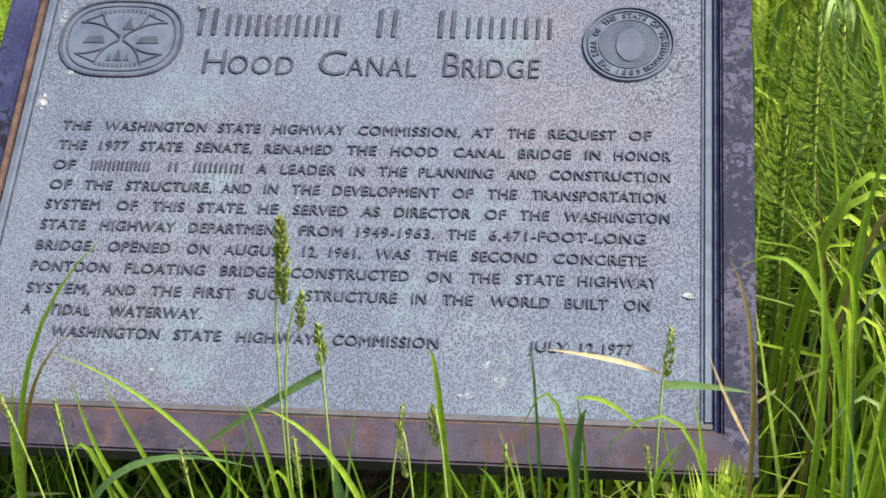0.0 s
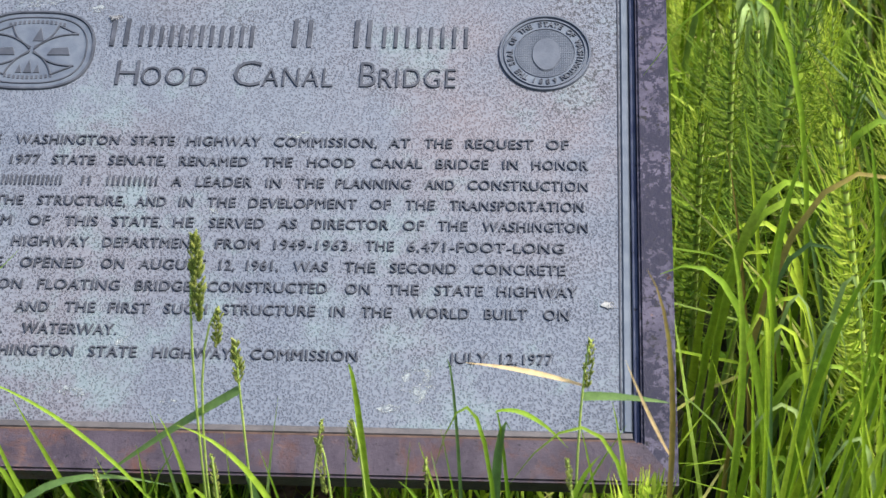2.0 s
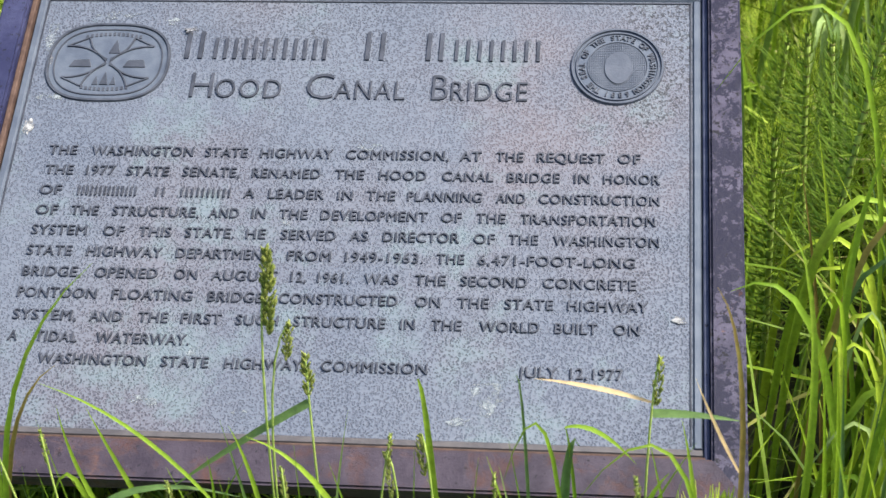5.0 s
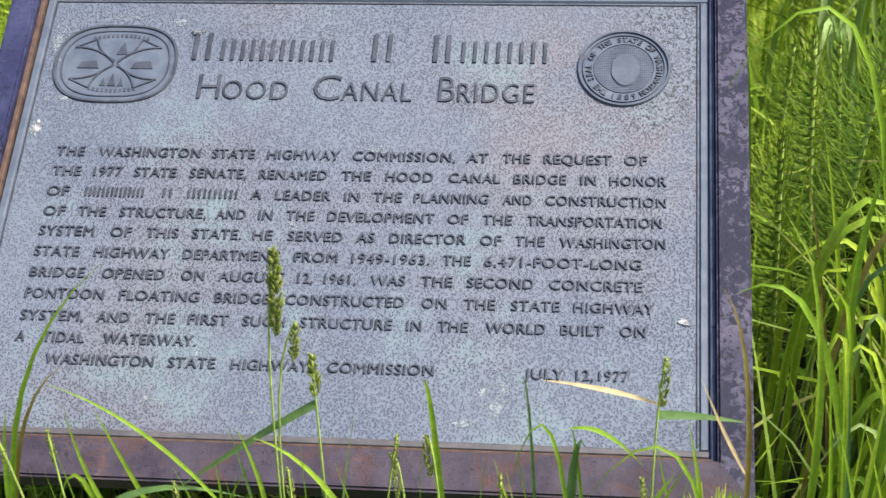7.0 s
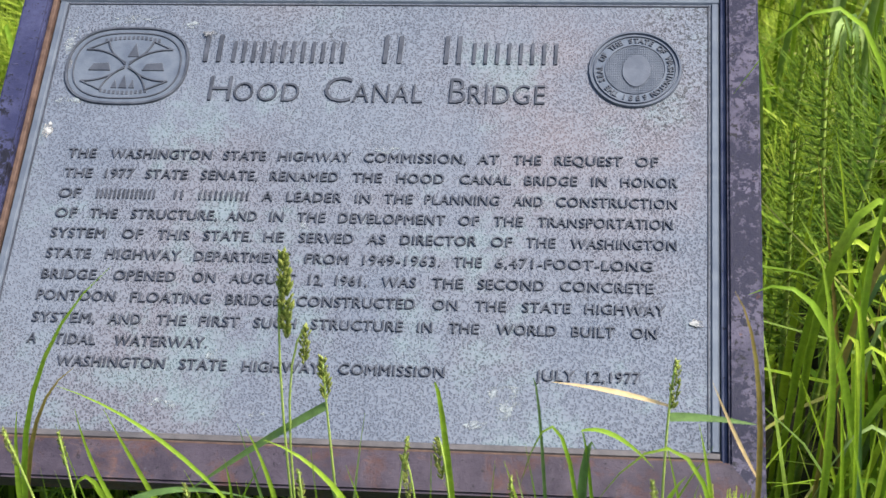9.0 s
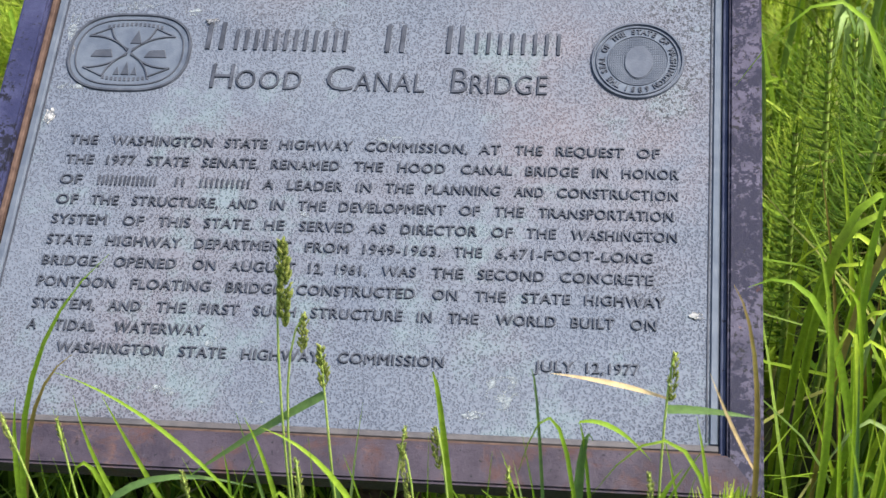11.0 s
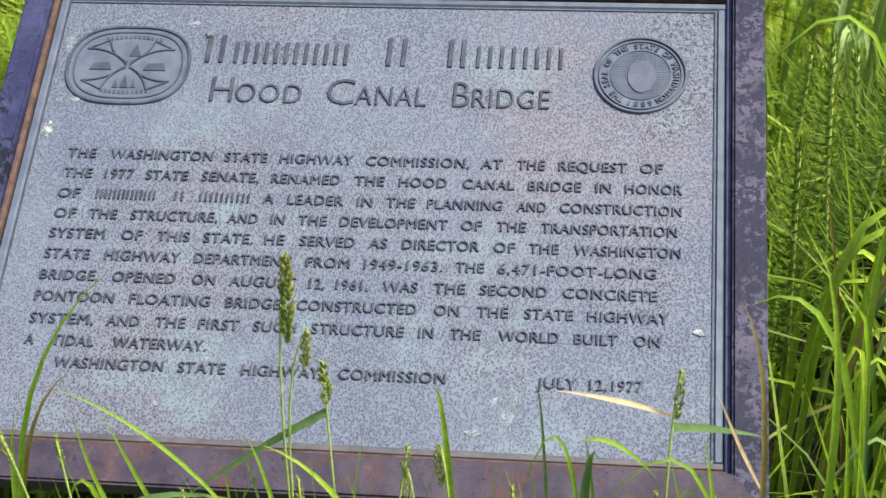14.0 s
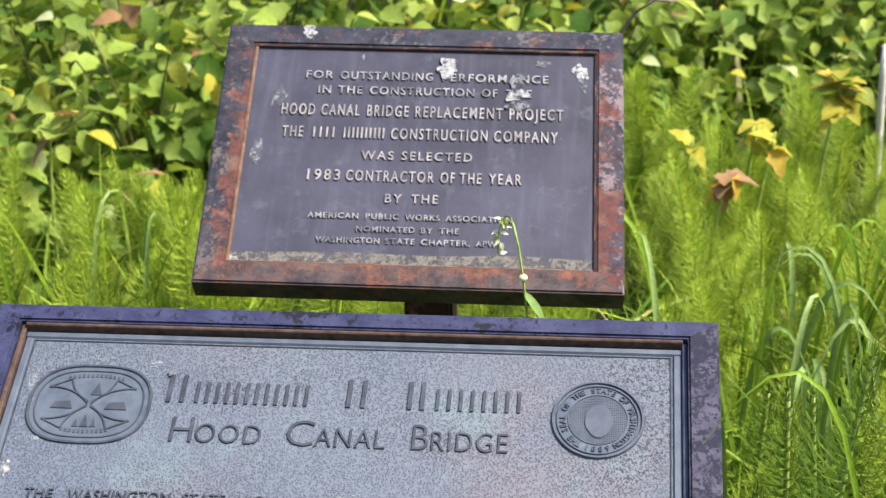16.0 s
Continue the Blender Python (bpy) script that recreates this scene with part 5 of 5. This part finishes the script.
shrub_spots = [(-0.88, 1.42, 0.26, 0.46), (-0.62, 1.62, 0.28, 0.50), (-0.36, 1.78, 0.28, 0.50), (-1.20, 1.62, 0.32, 0.56), (-0.92, 1.95, 0.36, 0.62),
               (-0.48, 2.15, 0.36, 0.62), (-0.08, 1.92, 0.30, 0.50), (0.22, 2.10, 0.28, 0.48), (0.50, 2.30, 0.28, 0.46), (0.82, 2.36, 0.30, 0.46), (0.10, 2.45, 0.36, 0.62), (0.46, 2.66, 0.36, 0.58),
               (0.95, 2.78, 0.36, 0.60), (-1.35, 2.15, 0.40, 0.70), (-0.85, 2.55, 0.42, 0.72), (-0.30, 2.75, 0.42, 0.74), (0.30, 3.05, 0.42, 0.74), (0.85, 3.25, 0.42, 0.74),
               (1.40, 2.90, 0.42, 0.66), (1.25, 2.45, 0.32, 0.50), (-1.70, 1.85, 0.36, 0.62), (-1.45, 2.80, 0.45, 0.80), (1.60, 3.20, 0.48, 0.8)]
for i, (x, y, rad, h) in enumerate(shrub_spots):
    shrub(x, y, rad, h, 100 + i)


# ---------------------------------------------------------------- plants that stand out
def leafy_plant(x, y, height, leaves, mats, seed, label, size=1.0):
    """A young broad-leaved plant: one stem and a rosette of large leaves at its top."""
    q = random.Random(seed)
    gz = ground_height(x, y)
    ob = thing("leafy_plant", label, "plant", (x, y, gz), "yellowing plants in the meadow")
    top = Vector((x + 0.03, y - 0.02, gz + height))
    part("stem", tube(curve_points((x, y, gz - 0.02), (x + 0.005, y, gz + height * 0.5), top, 7), [0.0035] * 4 + [0.003, 0.0025, 0.002], 6), HORSE_STEM, ob, smooth=True)
    for k in range(leaves):
        me = leaf_mesh("leaf", 0.085 * size * q.uniform(0.8, 1.15), 0.075 * size * q.uniform(0.8, 1.1), 0.3, q.uniform(-0.9, -0.2), True)
        me.materials.append(mats[k % len(mats)])
        lf = new("leaf", me)
        lf.parent = ob
        lf.location = top - Vector((x, y, gz)) + Vector((q.uniform(-0.012, 0.012) * size, q.uniform(-0.012, 0.012) * size, q.uniform(-0.09, 0.01) * size))
        lf.rotation_euler = Euler((q.uniform(-0.4, 0.4), q.uniform(-0.9, 0.7), 2 * math.pi * k / leaves + q.uniform(-0.4, 0.4)))
    return ob


leafy_plant(0.592, 1.540, 0.445, 20, (YELLOW, SHRUB, YELLOW, GOLD, YELLOW), 1, "broad-leaved plant with golden yellow leaves in the meadow", 0.55)
leafy_plant(0.475, 1.410, 0.40, 5, (YELLOW, GOLD, SHRUB), 7, "small plant with golden yellow leaves", 0.5)
leafy_plant(0.388, 1.204, 0.40, 8, (ORANGE, ORANGE, ORANGE, GOLD), 2, "broad-leaved plant with reddish brown leaves", 0.45)
leafy_plant(0.342, 1.379, 0.40, 5, (YELLOW, SHRUB), 3, "small plant with yellow-green leaves", 0.48)
leafy_plant(0.450, 1.440, 0.40, 5, (YELLOW, YELLOW, SHRUB), 6, "small plant with yellow leaves in the meadow", 0.54)
leafy_plant(-0.47, 1.15, 0.40, 4, (YELLOW, SHRUB, ORANGE), 4, "small plant with yellow and brown leaves", 0.5)
leafy_plant(-0.70, 1.30, 0.44, 5, (ORANGE, SHRUB, SHRUB), 5, "small plant with brown and green leaves", 0.6)


def climber():
    """A drooping stalk with a tuft of pale flowers that hangs before the smaller plaque."""
    ob = thing("wilted_flower_stalk", "thin stalk with a wilted pale flower before the small plaque", "flower stalk", (0.16, 0.40, 0))
    pts = curve_points((0.190, 0.40, 0.0), (0.163, 0.40, 0.52), (0.136, 0.42, 0.658), 12)
    part("stem", tube(pts, [0.0018 - 0.0007 * i / 11 for i in range(12)], 5), HORSE_STEM, ob, smooth=True)
    q = random.Random(9)
    hang = curve_points((0.136, 0.42, 0.658), (0.131, 0.416, 0.648), (0.128, 0.415, 0.618), 6)
    part("pedicel", tube(hang, [0.0011, 0.0011, 0.001, 0.001, 0.0009, 0.0008], 5), HORSE_STEM, ob, smooth=True)
    for k in range(26):
        me = leaf_mesh("petal", q.uniform(0.006, 0.010), q.uniform(0.004, 0.006), 0.3, -0.5)
        me.materials.append(CREAM if k % 3 else SEED)
        lf = new("petal", me)
        lf.parent = ob
        lf.location = hang[k * 6 // 26] + Vector((q.uniform(-0.003, 0.003), 0, q.uniform(-0.003, 0.003))) - ob.location
        lf.rotation_euler = Euler((q.uniform(-1, 1), q.uniform(-0.4, 1.4), q.uniform(0, 6.28)))
    knob = bmesh.new()
    bmesh.ops.create_icosphere(knob, subdivisions=2, radius=0.0050, matrix=Matrix.Translation(min(pts, key=lambda c: abs(c.z - 0.60))) @ Matrix.Diagonal((1, 1, 0.8, 1)))
    part("node_knob", knob, CREAM, ob, "pale swollen node", smooth=True)
    lf = new("leaf", leaf_mesh("leaf", 0.042, 0.011, 0.3, -0.2))
    lf.data.materials.append(GRASS_PALE)
    lf.parent = ob
    lf.location = Vector((0.156, 0.404, 0.578)) - ob.location
    lf.rotation_euler = Euler((0.3, 0.75, -0.4))


climber()


def bare_stick(name, label, points, radii, mat):
    ob = thing(name, label, "stick", (points[0][0], points[0][1], 0))
    part("shaft", tube(curve_points(*points, 9), radii, 7), mat, ob, smooth=True)


bare_stick("wooden_stake", "thin pale weathered wooden stake standing in the meadow", ((0.715, 1.60, -0.02), (0.706, 1.60, 0.24), (0.700, 1.60, 0.475)), [0.007] * 8 + [0.005], PALE_WOOD)
bare_stick("dead_cane", "bare grey-brown cane leaning out of the shrubs", ((0.16, 1.30, -0.02), (0.22, 1.24, 0.52), (0.335, 1.20, 0.665)), [0.004] * 4 + [0.0035, 0.003, 0.003, 0.0025, 0.002], TWIG)
